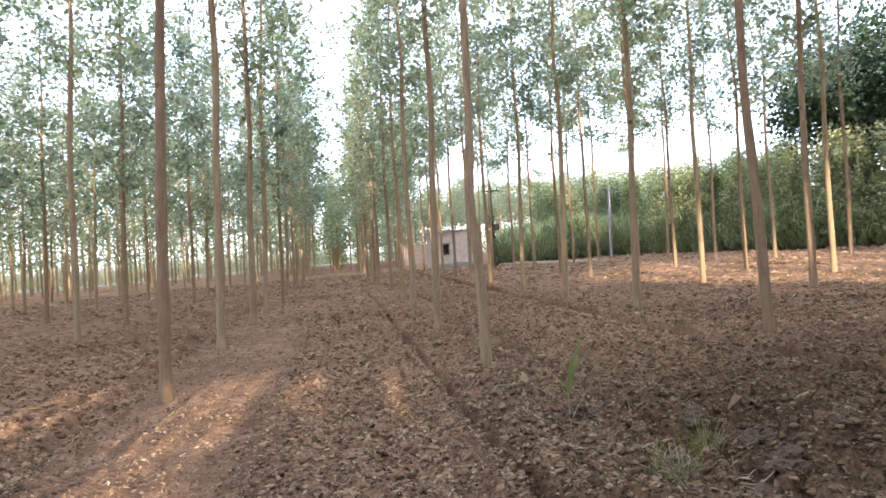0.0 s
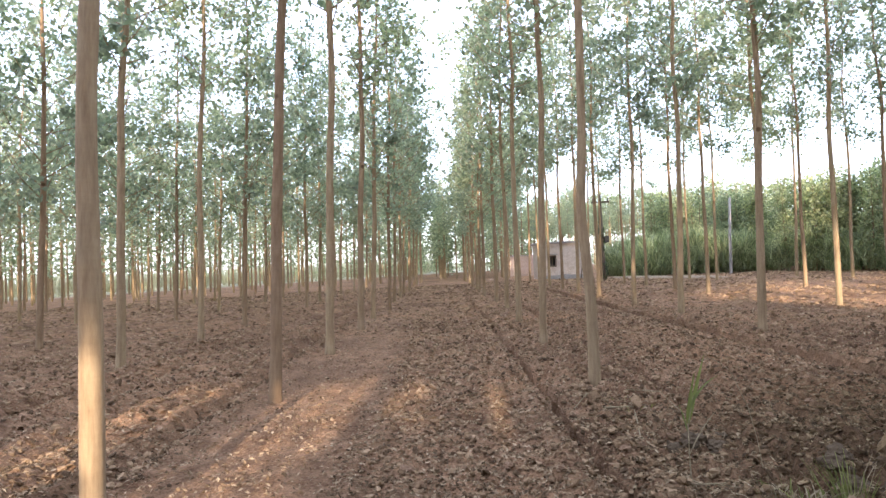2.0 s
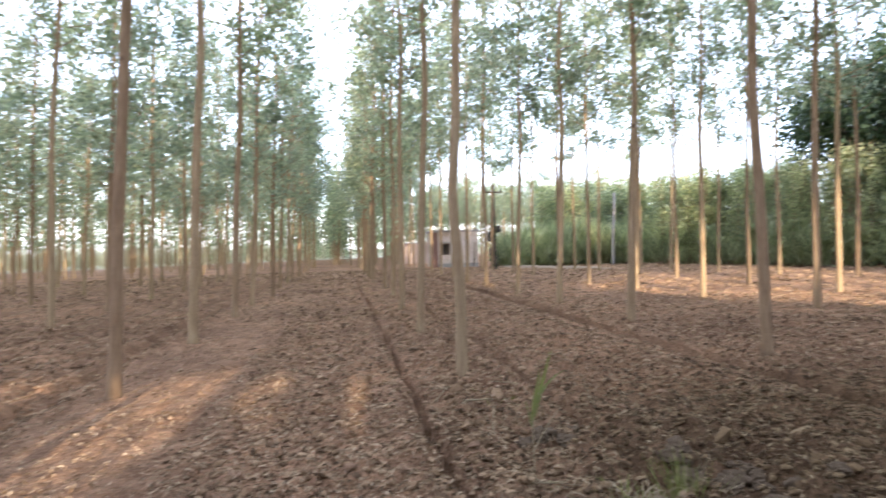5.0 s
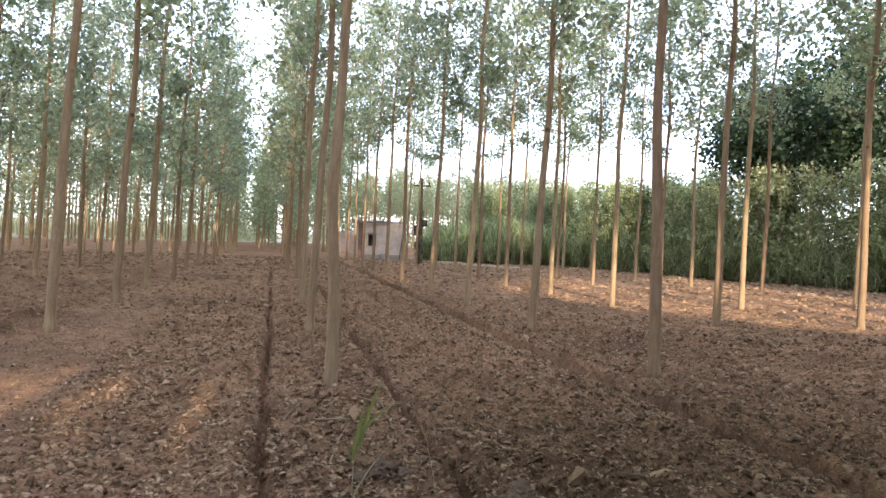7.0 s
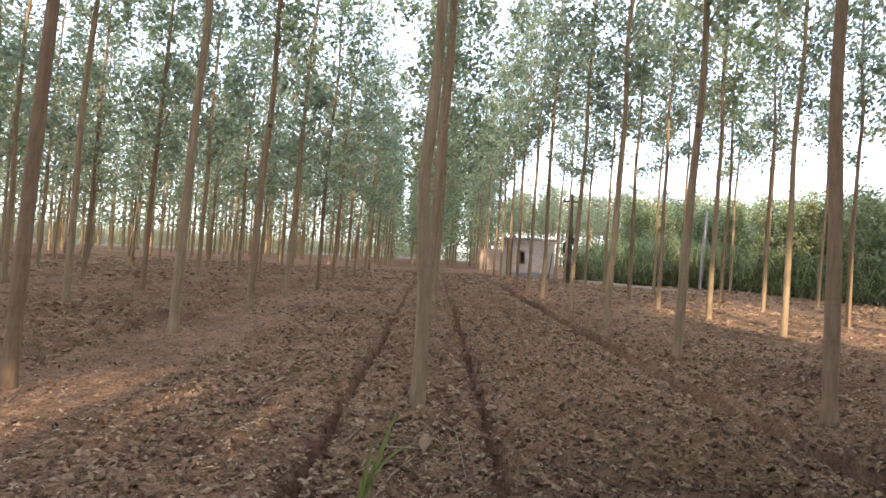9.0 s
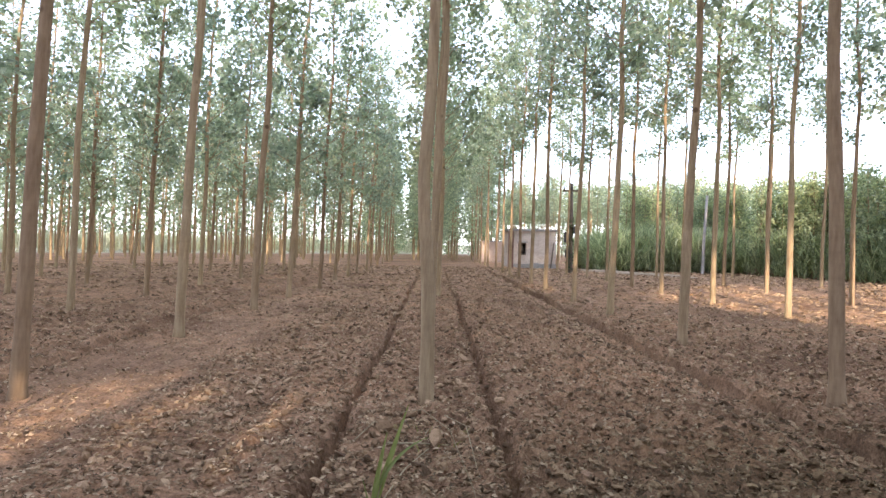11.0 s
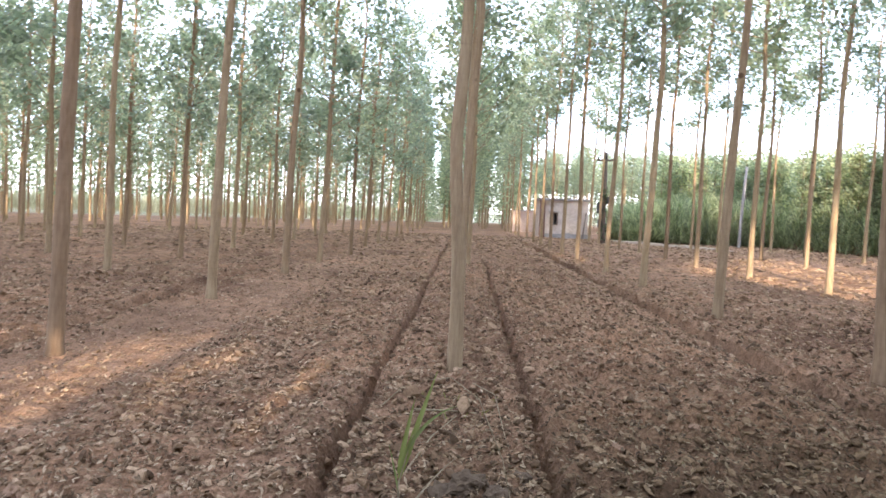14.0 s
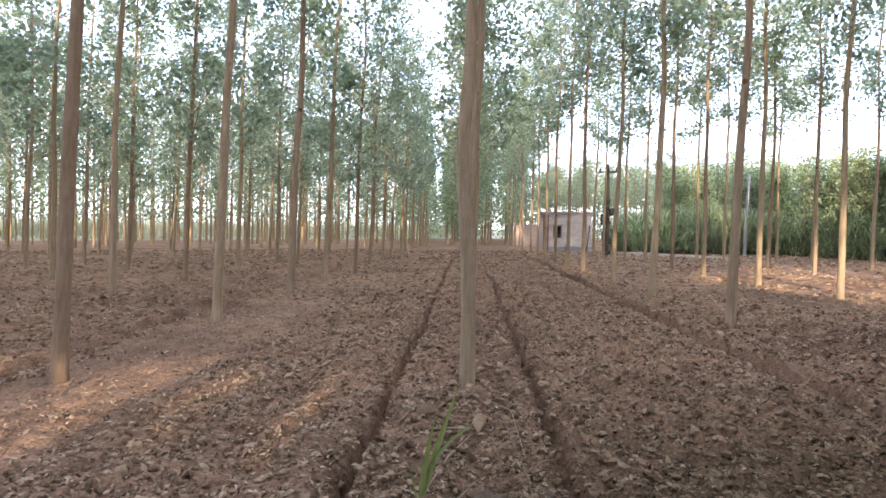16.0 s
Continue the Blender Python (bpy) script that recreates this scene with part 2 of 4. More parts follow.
def box(bm, x0, x1, y0, y1, z0, z1, bevel=0.0):
    r = bmesh.ops.create_cube(bm, size=1.0)
    vs = r["verts"]
    bmesh.ops.scale(bm, verts=vs, vec=(x1 - x0, y1 - y0, z1 - z0))
    bmesh.ops.translate(bm, verts=vs, vec=((x0 + x1) / 2, (y0 + y1) / 2, (z0 + z1) / 2))
    if bevel:
        es = list({e for v in vs for e in v.link_edges})
        bmesh.ops.bevel(bm, geom=es, offset=bevel, segments=2, affect="EDGES")
    return bm


def tubes(paths, sides):
    """Verts and quads of tapered tubes: each path is a list of (point, radius)."""
    verts, faces = [], []
    for path in paths:
        pts = np.array([p for p, _ in path], float)
        rad = np.array([r for _, r in path], float)
        tan = np.gradient(pts, axis=0)
        tan /= np.linalg.norm(tan, axis=1)[:, None] + 1e-9
        ref = np.array([1.0, 0.0, 0.0]) if abs(tan[0][0]) < 0.8 else np.array([0.0, 1.0, 0.0])
        start = sum(len(v) for v in verts)
        u = np.cross(tan, ref)
        u /= np.linalg.norm(u, axis=1)[:, None]
        w = np.cross(tan, u)
        ang = np.linspace(0, 2 * np.pi, sides, endpoint=False)
        ring = pts[:, None] + rad[:, None, None] * (np.cos(ang)[None, :, None] * u[:, None] + np.sin(ang)[None, :, None] * w[:, None])
        verts.append(ring.reshape(-1, 3))
        n = len(pts)
        for i in range(n - 1):
            for k in range(sides):
                a, b = start + i * sides + k, start + i * sides + (k + 1) % sides
                faces.append((a, b, b + sides, a + sides))
    return np.concatenate(verts), np.array(faces, np.int32)


def leaf_cloud(rng, centres, size, droop=0.3, narrow=0.8):
    """Small folded leaves, four corners each, at the given places."""
    n = len(centres)
    d = rng.normal(size=(n, 3))
    d[:, 2] -= droop
    d /= np.linalg.norm(d, axis=1)[:, None]
    s = np.cross(d, rng.normal(size=(n, 3)))
    s /= np.linalg.norm(s, axis=1)[:, None]
    up = np.cross(d, s)
    ln = size * rng.uniform(0.7, 1.3, n)[:, None]
    mid = centres + d * ln * 0.45
    v = np.stack([centres, mid + s * ln * 0.5 * narrow + up * ln * 0.12, centres + d * ln, mid - s * ln * 0.5 * narrow + up * ln * 0.12], 1)
    return v.reshape(-1, 3), np.arange(4 * n, dtype=np.int32).reshape(n, 4)


def vnoise(x, y, seed=0):
    """Smooth value noise of two coordinates, 0 to 1."""
    xi, yi = np.floor(x).astype(np.int64), np.floor(y).astype(np.int64)
    fx, fy = x - xi, y - yi
    fx, fy = fx * fx * (3 - 2 * fx), fy * fy * (3 - 2 * fy)

    def h(a, b):
        k = (a * 374761393 + b * 668265263 + seed * 1442695) & 0x7FFFFFFF
        k = ((k ^ (k >> 13)) * 1274126177) & 0x7FFFFFFF
        return ((k ^ (k >> 16)) & 0xFFFF) / 65535.0

    return (h(xi, yi) * (1 - fx) + h(xi + 1, yi) * fx) * (1 - fy) + (h(xi, yi + 1) * (1 - fx) + h(xi + 1, yi + 1) * fx) * fy


def ground_z(x, y):
    """Height of the ploughed ground: furrows along the rows, ridges of the plough, clods."""
    x, y = np.asarray(x, float), np.asarray(y, float)
    wob = 0.10 * (vnoise(y * 0.5, x * 0 + 3.0, 5) - 0.5) + 0.05 * (vnoise(y * 2.1, x * 0 + 9.0, 6) - 0.5)
    far = np.clip(1 - (np.hypot(x, y) - 30) / 25, 0, 1)
    z = np.zeros_like(x)
    for x0, slope, depth, wide in ((1.17, -0.003, 0.16, 0.048), (2.47, 0.0, 0.18, 0.058), (-2.75, 0.0, 0.05, 0.08), (-3.0, -0.01, 0.08, 0.10), (-5.1, 0.0, 0.09, 0.12)):
        off = x - (x0 + slope * y) - wob - 0.045 * (vnoise(y * 6.5, x * 0 + x0, 14) - 0.5)
        z -= depth * np.exp(-(off / (wide * (0.72 + 0.6 * vnoise(y * 3.7, x * 0 + x0, 15)))) ** 4) * (0.75 + 0.5 * vnoise(y * 1.6, x * 0 + x0, 8))
        z += 0.045 * np.exp(-((np.abs(off) - 0.25) / 0.12) ** 2)
    # the furrow along the third row: a narrow cut with a low far bank
    off = x - 5.06 - 0.30 / (1 + np.exp((y - 7.6) * 1.6)) - wob - 0.06 * (vnoise(y * 4.0, x * 0 + 5.0, 16) - 0.5)
    z -= 0.34 * np.exp(-(off / np.where(off < 0, 0.10, 0.05)) ** 4) * (0.5 + 0.8 * vnoise(y * 1.6, x * 0 + 5.0, 8))
    z += 0.07 * np.exp(-((off - 0.15) / 0.09) ** 2) - 0.05 * np.exp(-((off + 0.3) / 0.25) ** 2)
    left = np.clip((-2.25 - x) / 0.4, 0, 1)
    z += left * 0.05 * np.sin((x + wob * 2) * 2 * np.pi / 0.62)
    z += (1 - left) * 0.012 * np.sin((x + wob * 3) * 2 * np.pi / 0.45)
    z += 0.10 * (vnoise(x * 0.35, y * 0.35, 1) - 0.5) + 0.055 * (vnoise(x * 2.2, y * 2.2, 2) - 0.5)
    lane = (1 - 0.50 * np.exp(-((x + 1.6) / 0.8) ** 4)) * (0.72 + 0.88 / (1 + np.exp(-(x - 1.6) * 1.8)))
    lane *= 1 - 0.8 * np.exp(-((off + 0.22) / 0.36) ** 4)       # flatter beside the third furrow
    z += lane * (0.075 * (vnoise(x * 6.5, y * 6.5, 3) - 0.5) + 0.060 * (vnoise(x * 14, y * 14, 4) - 0.5))
    # turned lumps and hollows beside the grass
    lump = np.exp(-(((x - 3.0) / 1.0) ** 2 + ((y - 3.5) / 0.75) ** 2) ** 2)
    z += lump * (0.30 * (vnoise(x * 3.4, y * 3.4, 31) - 0.60) + 0.20 * (vnoise(x * 8, y * 8, 32) - 0.5))
    # broken crust: small plates at uneven heights
    wx, wy = x + 0.05 * vnoise(x * 9, y * 9, 21), y + 0.05 * vnoise(x * 9, y * 9, 22)
    a, b = np.floor(wx * 11 + 0.37 * np.floor(wy * 13)), np.floor(wy * 13)
    z += 0.028 * lane * (vnoise(a, b, 23) - 0.5)
    return z * far


def in_furrow(x, y):
    """True inside the three open furrows, which stay clear of loose clods."""
    wob = 0.10 * (vnoise(y * 0.5, x * 0 + 3.0, 5) - 0.5) + 0.05 * (vnoise(y * 2.1, x * 0 + 9.0, 6) - 0.5)
    lines = (1.17 - 0.003 * y, 2.47 + 0 * y, 5.06 + 0.30 / (1 + np.exp((y - 7.6) * 1.6)))
    return np.min([np.abs(x - k - wob) / wide for k, wide in zip(lines, (0.05, 0.055, 0.055))], axis=0) < 1


# ---- ground ----
def axis_steps(lo, hi, a, b, step, grow):
    mid = list(np.arange(a, b + step / 2, step))
    left, right, s = [], [], step
    p = a
    while p > lo:
        s *= grow
        p -= s
        left.append(p)
    p, s = b, step
    while p < hi:
        s *= grow
        p += s
        right.append(p)
    return np.array(left[::-1] + mid + right)


gx, gy = axis_steps(-900, 900, -3.4, 5.4, 0.038, 1.045), axis_steps(-900, 1500, 2.8, 8.4, 0.042, 1.028)
GX, GY = np.meshgrid(gx, gy)
ground_rng = np.random.RandomState(2)    # uneven crumbs instead of a regular mesh
GX = GX + np.clip(np.gradient(gx), 0, 0.12)[None, :] * ground_rng.uniform(-0.36, 0.36, GX.shape)
GY = GY + np.clip(np.gradient(gy), 0, 0.12)[:, None] * ground_rng.uniform(-0.36, 0.36, GX.shape)
GZ = ground_z(GX, GY) + ground_rng.uniform(-0.011, 0.011, GX.shape) * np.clip(1.5 - np.hypot(GX, GY) / 40, 0, 1) * (1 - 0.75 * np.exp(-((GX + 1.6) / 0.8) ** 4))
GV = np.stack([GX, GY, GZ], -1).reshape(-1, 3)
nx, ny = len(gx), len(gy)
ii = (np.arange(ny - 1)[:, None] * nx + np.arange(nx - 1)[None]).ravel()
ground = new("ground", mesh_from("ground", GV, np.stack([ii, ii + 1, ii + nx + 1, ii + nx], 1), SOIL, False))
tagged(ground, "brown ploughed soil with furrows and dry clods", "ground", kind="structure")


def scatter_clods():
    rng = np.random.RandomState(3)
    bv = np.array([(sx, sy, sz) for sx in (-1, 1) for sy in (-1, 1) for sz in (-1, 1)], float) * 0.62
    bv = np.concatenate([bv, [(1, 0, 0), (-1, 0, 0), (0, 1, 0), (0, -1, 0), (0, 0, 1), (0, 0, -1)]])
    quads = (((4, 6, 7, 5), 8), ((0, 1, 3, 2), 9), ((2, 3, 7, 6), 10), ((0, 4, 5, 1), 11), ((1, 5, 7, 3), 12))
    bf = np.array([(q[i], q[(i + 1) % 4], c) for q, c in quads for i in range(4)])
    n = 50000
    r = 1.9 + 14 * rng.power(0.95, n)
    a = radians(90) + rng.uniform(-1.05, 1.05, n)
    a[:9000] = radians(90) - rng.uniform(0.1, 1.05, 9000)
    r[:9000] = 3.0 + 10 * rng.power(1.1, 9000)
    round_us = np.arange(n) >= n - 3000
    r[round_us], a[round_us] = 7 * rng.power(1.8, 3000), rng.uniform(0, 6.28, 3000)
    x, y = 0.8 + r * np.cos(a), 0.3 + r * np.sin(a)
    keep = (~in_furrow(x, y) | (rng.rand(n) < 0.5)) & ((np.abs(x + 1.6) > 0.72) | (rng.rand(n) < 0.45))
    x, y, r = x[keep], y[keep], r[keep]
    n = len(x)
    size = (0.009 + 0.030 * rng.power(0.42, n)) * (0.85 + r / 42)
    size *= np.where(np.abs(x + 1.55) < 0.85, 0.5, np.where(x > 2.2, 0.88, 0.95))
    big = rng.rand(n) < 0.02
    size[big] *= rng.uniform(1.4, 2.0, big.sum())
    squash = np.stack([rng.uniform(0.8, 1.5, n), rng.uniform(0.7, 1.1, n), rng.uniform(0.35, 0.85, n)], 1)
    v = bv[None] * (1 + 0.2 * rng.normal(size=(n, len(bv), 1)))
    v = v * squash[:, None] * size[:, None, None]
    t = rng.uniform(0, 6.28, n)
    tip = rng.normal(size=n) * 0.55
    c, q = np.cos(tip)[:, None], np.sin(tip)[:, None]
    v = np.stack([v[..., 0] * c - v[..., 2] * q, v[..., 1], v[..., 0] * q + v[..., 2] * c], -1)
    c, q = np.cos(t)[:, None], np.sin(t)[:, None]
    v = np.stack([v[..., 0] * c - v[..., 1] * q, v[..., 0] * q + v[..., 1] * c, v[..., 2]], -1)
    v += np.stack([x, y, ground_z(x, y) + size * 0.3], 1)[:, None]
    f = bf[None] + (np.arange(n) * len(bv))[:, None, None]
    tagged(new("soil_clods", mesh_from("soil_clods", v.reshape(-1, 3), f.reshape(-1, 3), CLOD)), "dry grey-brown soil clods strewn over ploughed ground", "soil clods", kind="stuff")


def scatter_litter():
    rng = np.random.RandomState(4)
    n = 145000
    r = 1.9 + 17 * rng.power(0.8, n)
    a = radians(90) + rng.uniform(-1.0, 1.0, n)
    round_us = np.arange(n) < 22000
    r[round_us], a[round_us] = 7 * rng.power(1.8, 22000), rng.uniform(0, 6.28, 22000)
    x, y = 0.8 + r * np.cos(a), 0.3 + r * np.sin(a)
    keep = ((np.abs(x + 1.6) > 0.75) | (rng.rand(n) < 0.45)) & (~in_furrow(x, y) | (rng.rand(n) < 0.2))      # few leaves on the smooth lane
    x, y, r = x[keep], y[keep], r[keep]
    n = len(x)
    c = np.stack([x, y, ground_z(x, y) + 0.022], 1)
    d = rng.normal(size=(n, 3)) * (1, 1, 0.4)
    d /= np.linalg.norm(d, axis=1)[:, None]
    s = np.cross(d, np.array([0, 0, 1.0]) + 0.45 * rng.normal(size=(n, 3)))
    s /= np.linalg.norm(s, axis=1)[:, None]
    up = np.cross(s, d)
    ln = rng.uniform(0.02, 0.062, n)[:, None] * (0.85 + r / 45)[:, None]
    wd = ln * rng.uniform(0.08, 0.28, n)[:, None]
    v = np.stack([c - d * ln * 0.5, c + s * wd + up * wd * 0.5, c + d * ln * 0.5, c - s * wd + up * wd * 0.4], 1)
    f = np.arange(4 * n).reshape(n, 4)
    tagged(new("dry_leaf_litter", mesh_from("dry_leaf_litter", v.reshape(-1, 3), f, LITTER)), "pale curled dry leaves scattered on the soil", "leaf litter", kind="stuff")


def scatter_far_clods():
    rng = np.random.RandomState(6)
    bv = np.array([(1, 0, 0), (0, 1, 0), (-1, 0, 0), (0, -1, 0), (0, 0, 1)], float)
    bf = np.array([(0, 1, 4), (1, 2, 4), (2, 3, 4), (3, 0, 4)])
    n = 52000
    r = 13 + 32 * rng.power(1.3, n)
    a = radians(90) + rng.uniform(-1.0, 0.85, n)
    x, y = 0.8 + r * np.cos(a), 0.3 + r * np.sin(a)
    keep = ~in_furrow(x, y)
    x, y, r = x[keep], y[keep], r[keep]
    n = len(x)
    size = rng.uniform(0.022, 0.065, n) * (0.6 + r / 45)
    v = bv[None] * (1 + 0.3 * rng.normal(size=(n, 5, 1))) * np.stack([size * rng.uniform(0.8, 1.7, n), size, size * rng.uniform(0.4, 0.9, n)], 1)[:, None]
    v[..., :2] += 0.3 * rng.normal(size=(n, 5, 2)) * size[:, None, None]
    v += np.stack([x, y, ground_z(x, y) - 0.01], 1)[:, None]
    f = bf[None] + (np.arange(n) * 5)[:, None, None]
    tagged(new("far_soil_clods", mesh_from("far_soil_clods", v.reshape(-1, 3), f.reshape(-1, 3), CLOD)), "brown soil clods across the farther ploughed ground", "soil clods", kind="stuff")


scatter_clods()
scatter_litter()
scatter_far_clods()


# ---- poplars ----
def build_poplar(seed, height=14.0, crown_from=5.3, leaves=2100, size=0.125, bend=0.05, wide=1.55, radius=0.072, material=None, name="poplar_tree", kink=0.0, twigs=False):
    rng = np.random.RandomState(seed)
    tree = new(name)
    ph = rng.uniform(0, 6.28, 4)
    hs = np.concatenate([[-0.12, 0.0, 0.12, 0.3], np.linspace(0.7, height, 30 if twigs else 18)])

    def axis(h):
        k = np.clip(h / 6, 0, 1.6)
        return np.array([bend * k * (math.sin(h * 0.9 + ph[0]) - math.sin(ph[0])) + 0.4 * bend * math.sin(h * 2.3 + ph[1]) * k - kink * math.exp(-((h - 2.35) / 0.75) ** 2),
                         bend * k * (math.sin(h * 0.8 + ph[2]) - math.sin(ph[2])) + 0.4 * bend * math.sin(h * 2.0 + ph[3]) * k, h])

    def thick(h):
        return radius * (1 - 0.90 * max(h, 0) / height) ** 1.05 * (1 + 0.28 * math.exp(-max(h, 0) / 0.10)) + 0.006

    tv, tf = tubes([[(axis(h), thick(h) * (1 + 0.03 * rng.normal())) for h in hs]], 12 if twigs else 8)
    limbs, spots = [], []
    count = 46
    at = (0, 0.35, 0.7, 1.0) if twigs else (0, 0.5, 1.0)
    for i in range(count):
        u = ((i + rng.uniform(0, 0.8)) / count) ** 1.1
        h = crown_from - 0.5 + (height - crown_from - 0.1) * u
        az = i * 2.4 + rng.uniform(-0.6, 0.6)
        ln = wide * (1.0 - 0.62 * u) * rng.uniform(0.45, 1.2) * min(1.0, 0.55 + u * 4)
        rise = rng.uniform(0.35, 1.05)
        p0 = axis(h)
        out = np.array([math.cos(az), math.sin(az), 0.0])
        pts = [p0 + ln * t * out * (1 - 0.18 * t) + np.array([0, 0, ln * rise * t * (0.6 + 0.4 * t)]) for t in at]
        r0 = 0.17 * thick(h) + 0.004
        limbs.append([(p, r0 * (1 - 0.8 * t) + 0.002) for p, t in zip(pts, at)])
        k = max(4, int(leaves / count * (0.35 + ln / wide) * rng.choice([0.12, 0.5, 1.3, 1.9])))
        # leaves gather in tufts on short twigs off the limb
        tufts = max(1, int(1 + 2.2 * ln / wide))
        tt = np.clip(1.02 - 0.75 * rng.rand(tufts) ** 1.3, 0.2, 1.0)
        mid = np.array([np.interp(tt, at, [p[j] for p in pts]) for j in range(3)]).T + rng.normal(size=(tufts, 3)) * (0.20, 0.20, 0.16)
        for q, t in zip(mid, tt) if twigs else ():
            root = np.array([np.interp(max(t - 0.12, 0), at, [p[j] for p in pts]) for j in range(3)])
            limbs.append([(root, 0.006), ((root + q) / 2 + (0, 0, 0.03), 0.005), (q, 0.002)])
        spread = rng.uniform(0.13, 0.27, tufts)
        pick = rng.randint(0, tufts, k)
        spots.append(mid[pick] + rng.normal(size=(k, 3)) * spread[pick][:, None] * (1.0, 1.0, 1.1))
    v, f = tubes(limbs, 3)
    part("trunk", mesh_from("trunk", np.concatenate([tv, v]), np.concatenate([tf, f + len(tv)]), BARK, True), tree)
    v, f = leaf_cloud(rng, np.concatenate(spots), size)
    part("crown", mesh_from("crown", v, f, material or LEAF), tree)
    return tree


POPLAR = dict(label="tall slender poplar with bare trunk and leafy crown in ploughed soil", category="tree", group="plantation poplars")
SHAPES = ((11.8, 3.4, 2.5), (12.6, 3.6, 2.7), (12.2, 3.3, 2.4), (13.2, 3.9, 2.8), (12.8, 4.3, 2.6), (13.6, 5.6, 2.4), (14.2, 6.1, 2.4), (13.6, 5.8, 2.3), (13.2, 5.7, 2.2), (13.6, 6.0, 2.5), (14.0, 6.4, 2.3))
kinds = [build_poplar(20 + k, height=h, crown_from=c, wide=w, leaves=2500 if k < 5 else 3000 if k < 8 else 2500, size=0.148 if k < 5 else 0.132 if k < 8 else 0.148, bend=0.04, twigs=4 < k < 8) for k, (h, c, w) in enumerate(SHAPES)]
kinds.append(build_poplar(33, height=13.6, crown_from=5.8, wide=2.2, leaves=3000, size=0.132, bend=0.02, kink=0.085, twigs=True))
for ob in kinds:
    tagged(ob, **POPLAR)
used = set()
place_rng = np.random.RandomState(11)


def plant(x, y, lean=1.0, scale=None, kind=None, turn=None, sway=0.5):
    k = kind
    if k is None:
        k = int(place_rng.choice([3, 3, 1, 4] if abs(x) < 3 else [0, 1, 2, 3, 4] if x < 3 else [9, 10, 10] if x < 7 else [9, 10, 9]))
    s = place_rng.uniform(0.92, 1.06) if scale is None else scale
    rz = place_rng.uniform(0, 360) if turn is None else turn
    m = pose(x, y, float(ground_z(x, y)) - 0.02, place_rng.normal() * sway, lean + place_rng.normal() * sway, 0) @ pose(0, 0, 0, 0, 0, rz) @ Matrix.Scale(s, 4)
    if k not in used:
        used.add(k)
        kinds[k].matrix_basis = m
        return kinds[k]
    ob = copy_thing(kinds[k], m)
    ob.matrix_basis = m
    return ob


# the rows that the camera passes nearest, tree by tree: x, y, lean
NEAR = [(-2.14, 3.71, 1.9), (-2.06, 7.62, 3.5), (-2.08, 11.53, 2.4), (-2.0, 15.4, 2.4),
        (1.83, 7.72, 0.8), (1.81, 11.59, 1.7), (1.85, 15.6, 1.4), (2.0, 20.0, 1.2),
        (5.87, 7.72, -0.8), (5.86, 11.66, 1.6), (5.63, 15.06, 1.6), (5.76, 19.22, 1.6), (5.62, 23.0, 1.0),
        (10.18, 12.1, 0.7), (9.90, 15.9, 1.2), (9.67, 19.31, 0.4), (9.29, 22.32, 0.6), (9.42, 25.9, 0.6),
        (-5.89, 7.67, 3.7), (-5.72, 11.2, 3.2), (-5.74, 15.03, 2.9), (-9.32, 11.09, 4.6),
        (13.39, 15.23, 0.6), (13.81, 19.66, 0.6), (13.2, 23.2, 0.6), (13.4, 26.9, 0.6),
        (18.4, 16.3, 0.6), (18.4, 20.2, 0.6), (17.8, 23.5, 0.6), (17.8, 27.7, 0.6)]
for k, (x, y, lean) in enumerate(NEAR):
    plant(x, y, lean, kind=11 if k == 4 else (7, 5, 6)[k % 3] if y < 19 else None, turn=0 if k == 4 else None, sway=0.1)
for x, first, last in ((-2.0, 19.3, 56), (1.9, 23.8, 58), (5.62, 26.8, 72), (9.4, 29.6, 42), (-5.8, 18.9, 54), (-9.4, 14.9, 52),
                       (13.4, 30.6, 38), (17.6, 31.4, 36)):
    y = first
    while y < last:
        plant(x + place_rng.normal() * 0.10, y + place_rng.normal() * 0.15, 2.7 if x < 0 else 1.3 if x < 4 else 0.8)
        y += 3.8
for r in range(10):
    x = -13.2 - 3.8 * r
    y = 11.0 if r < 2 else 14.6 if r < 4 else 18.3
    while y < 54 + 0.55 * x:
        plant(x + place_rng.normal() * 0.12, y + place_rng.normal() * 0.2, 2.6)
        y += 3.8
# trees added just outside the view so that their crowns shade the rows before them
for x, y in ((5.9, 0.4), (9.9, 7.6), (9.6, 3.9), (9.4, 0.2), (13.4, 11.6), (13.4, 8.0), (13.4, 4.3), (17.6, 12.4), (17.6, 8.7), (17.6, 5.0), (17.6, 1.3), (21.4, 12.3), (21.4, 8.6), (21.4, 4.9), (21.4, 1.2), (25.2, 12.3), (25.2, 8.6), (25.2, 4.9), (29.0, 8.6), (29.0, 4.9)):
    plant(x, y, 0.6, kind=8, scale=1.04)
plant(5.84, 4.1, 0.6, kind=4, scale=1.04)
plant(5.85, -3.3, 0.6, kind=8, scale=1.04)
# the block past the hut
for x in (9.0, 12.4, 15.6, 18.8, 22.0, 25.2):
    for y in (57, 61, 65):
        plant(x + place_rng.normal() * 0.4, y + place_rng.normal() * 0.5, 0.5, scale=place_rng.uniform(0.58, 0.70), kind=int(place_rng.choice([9, 10])))


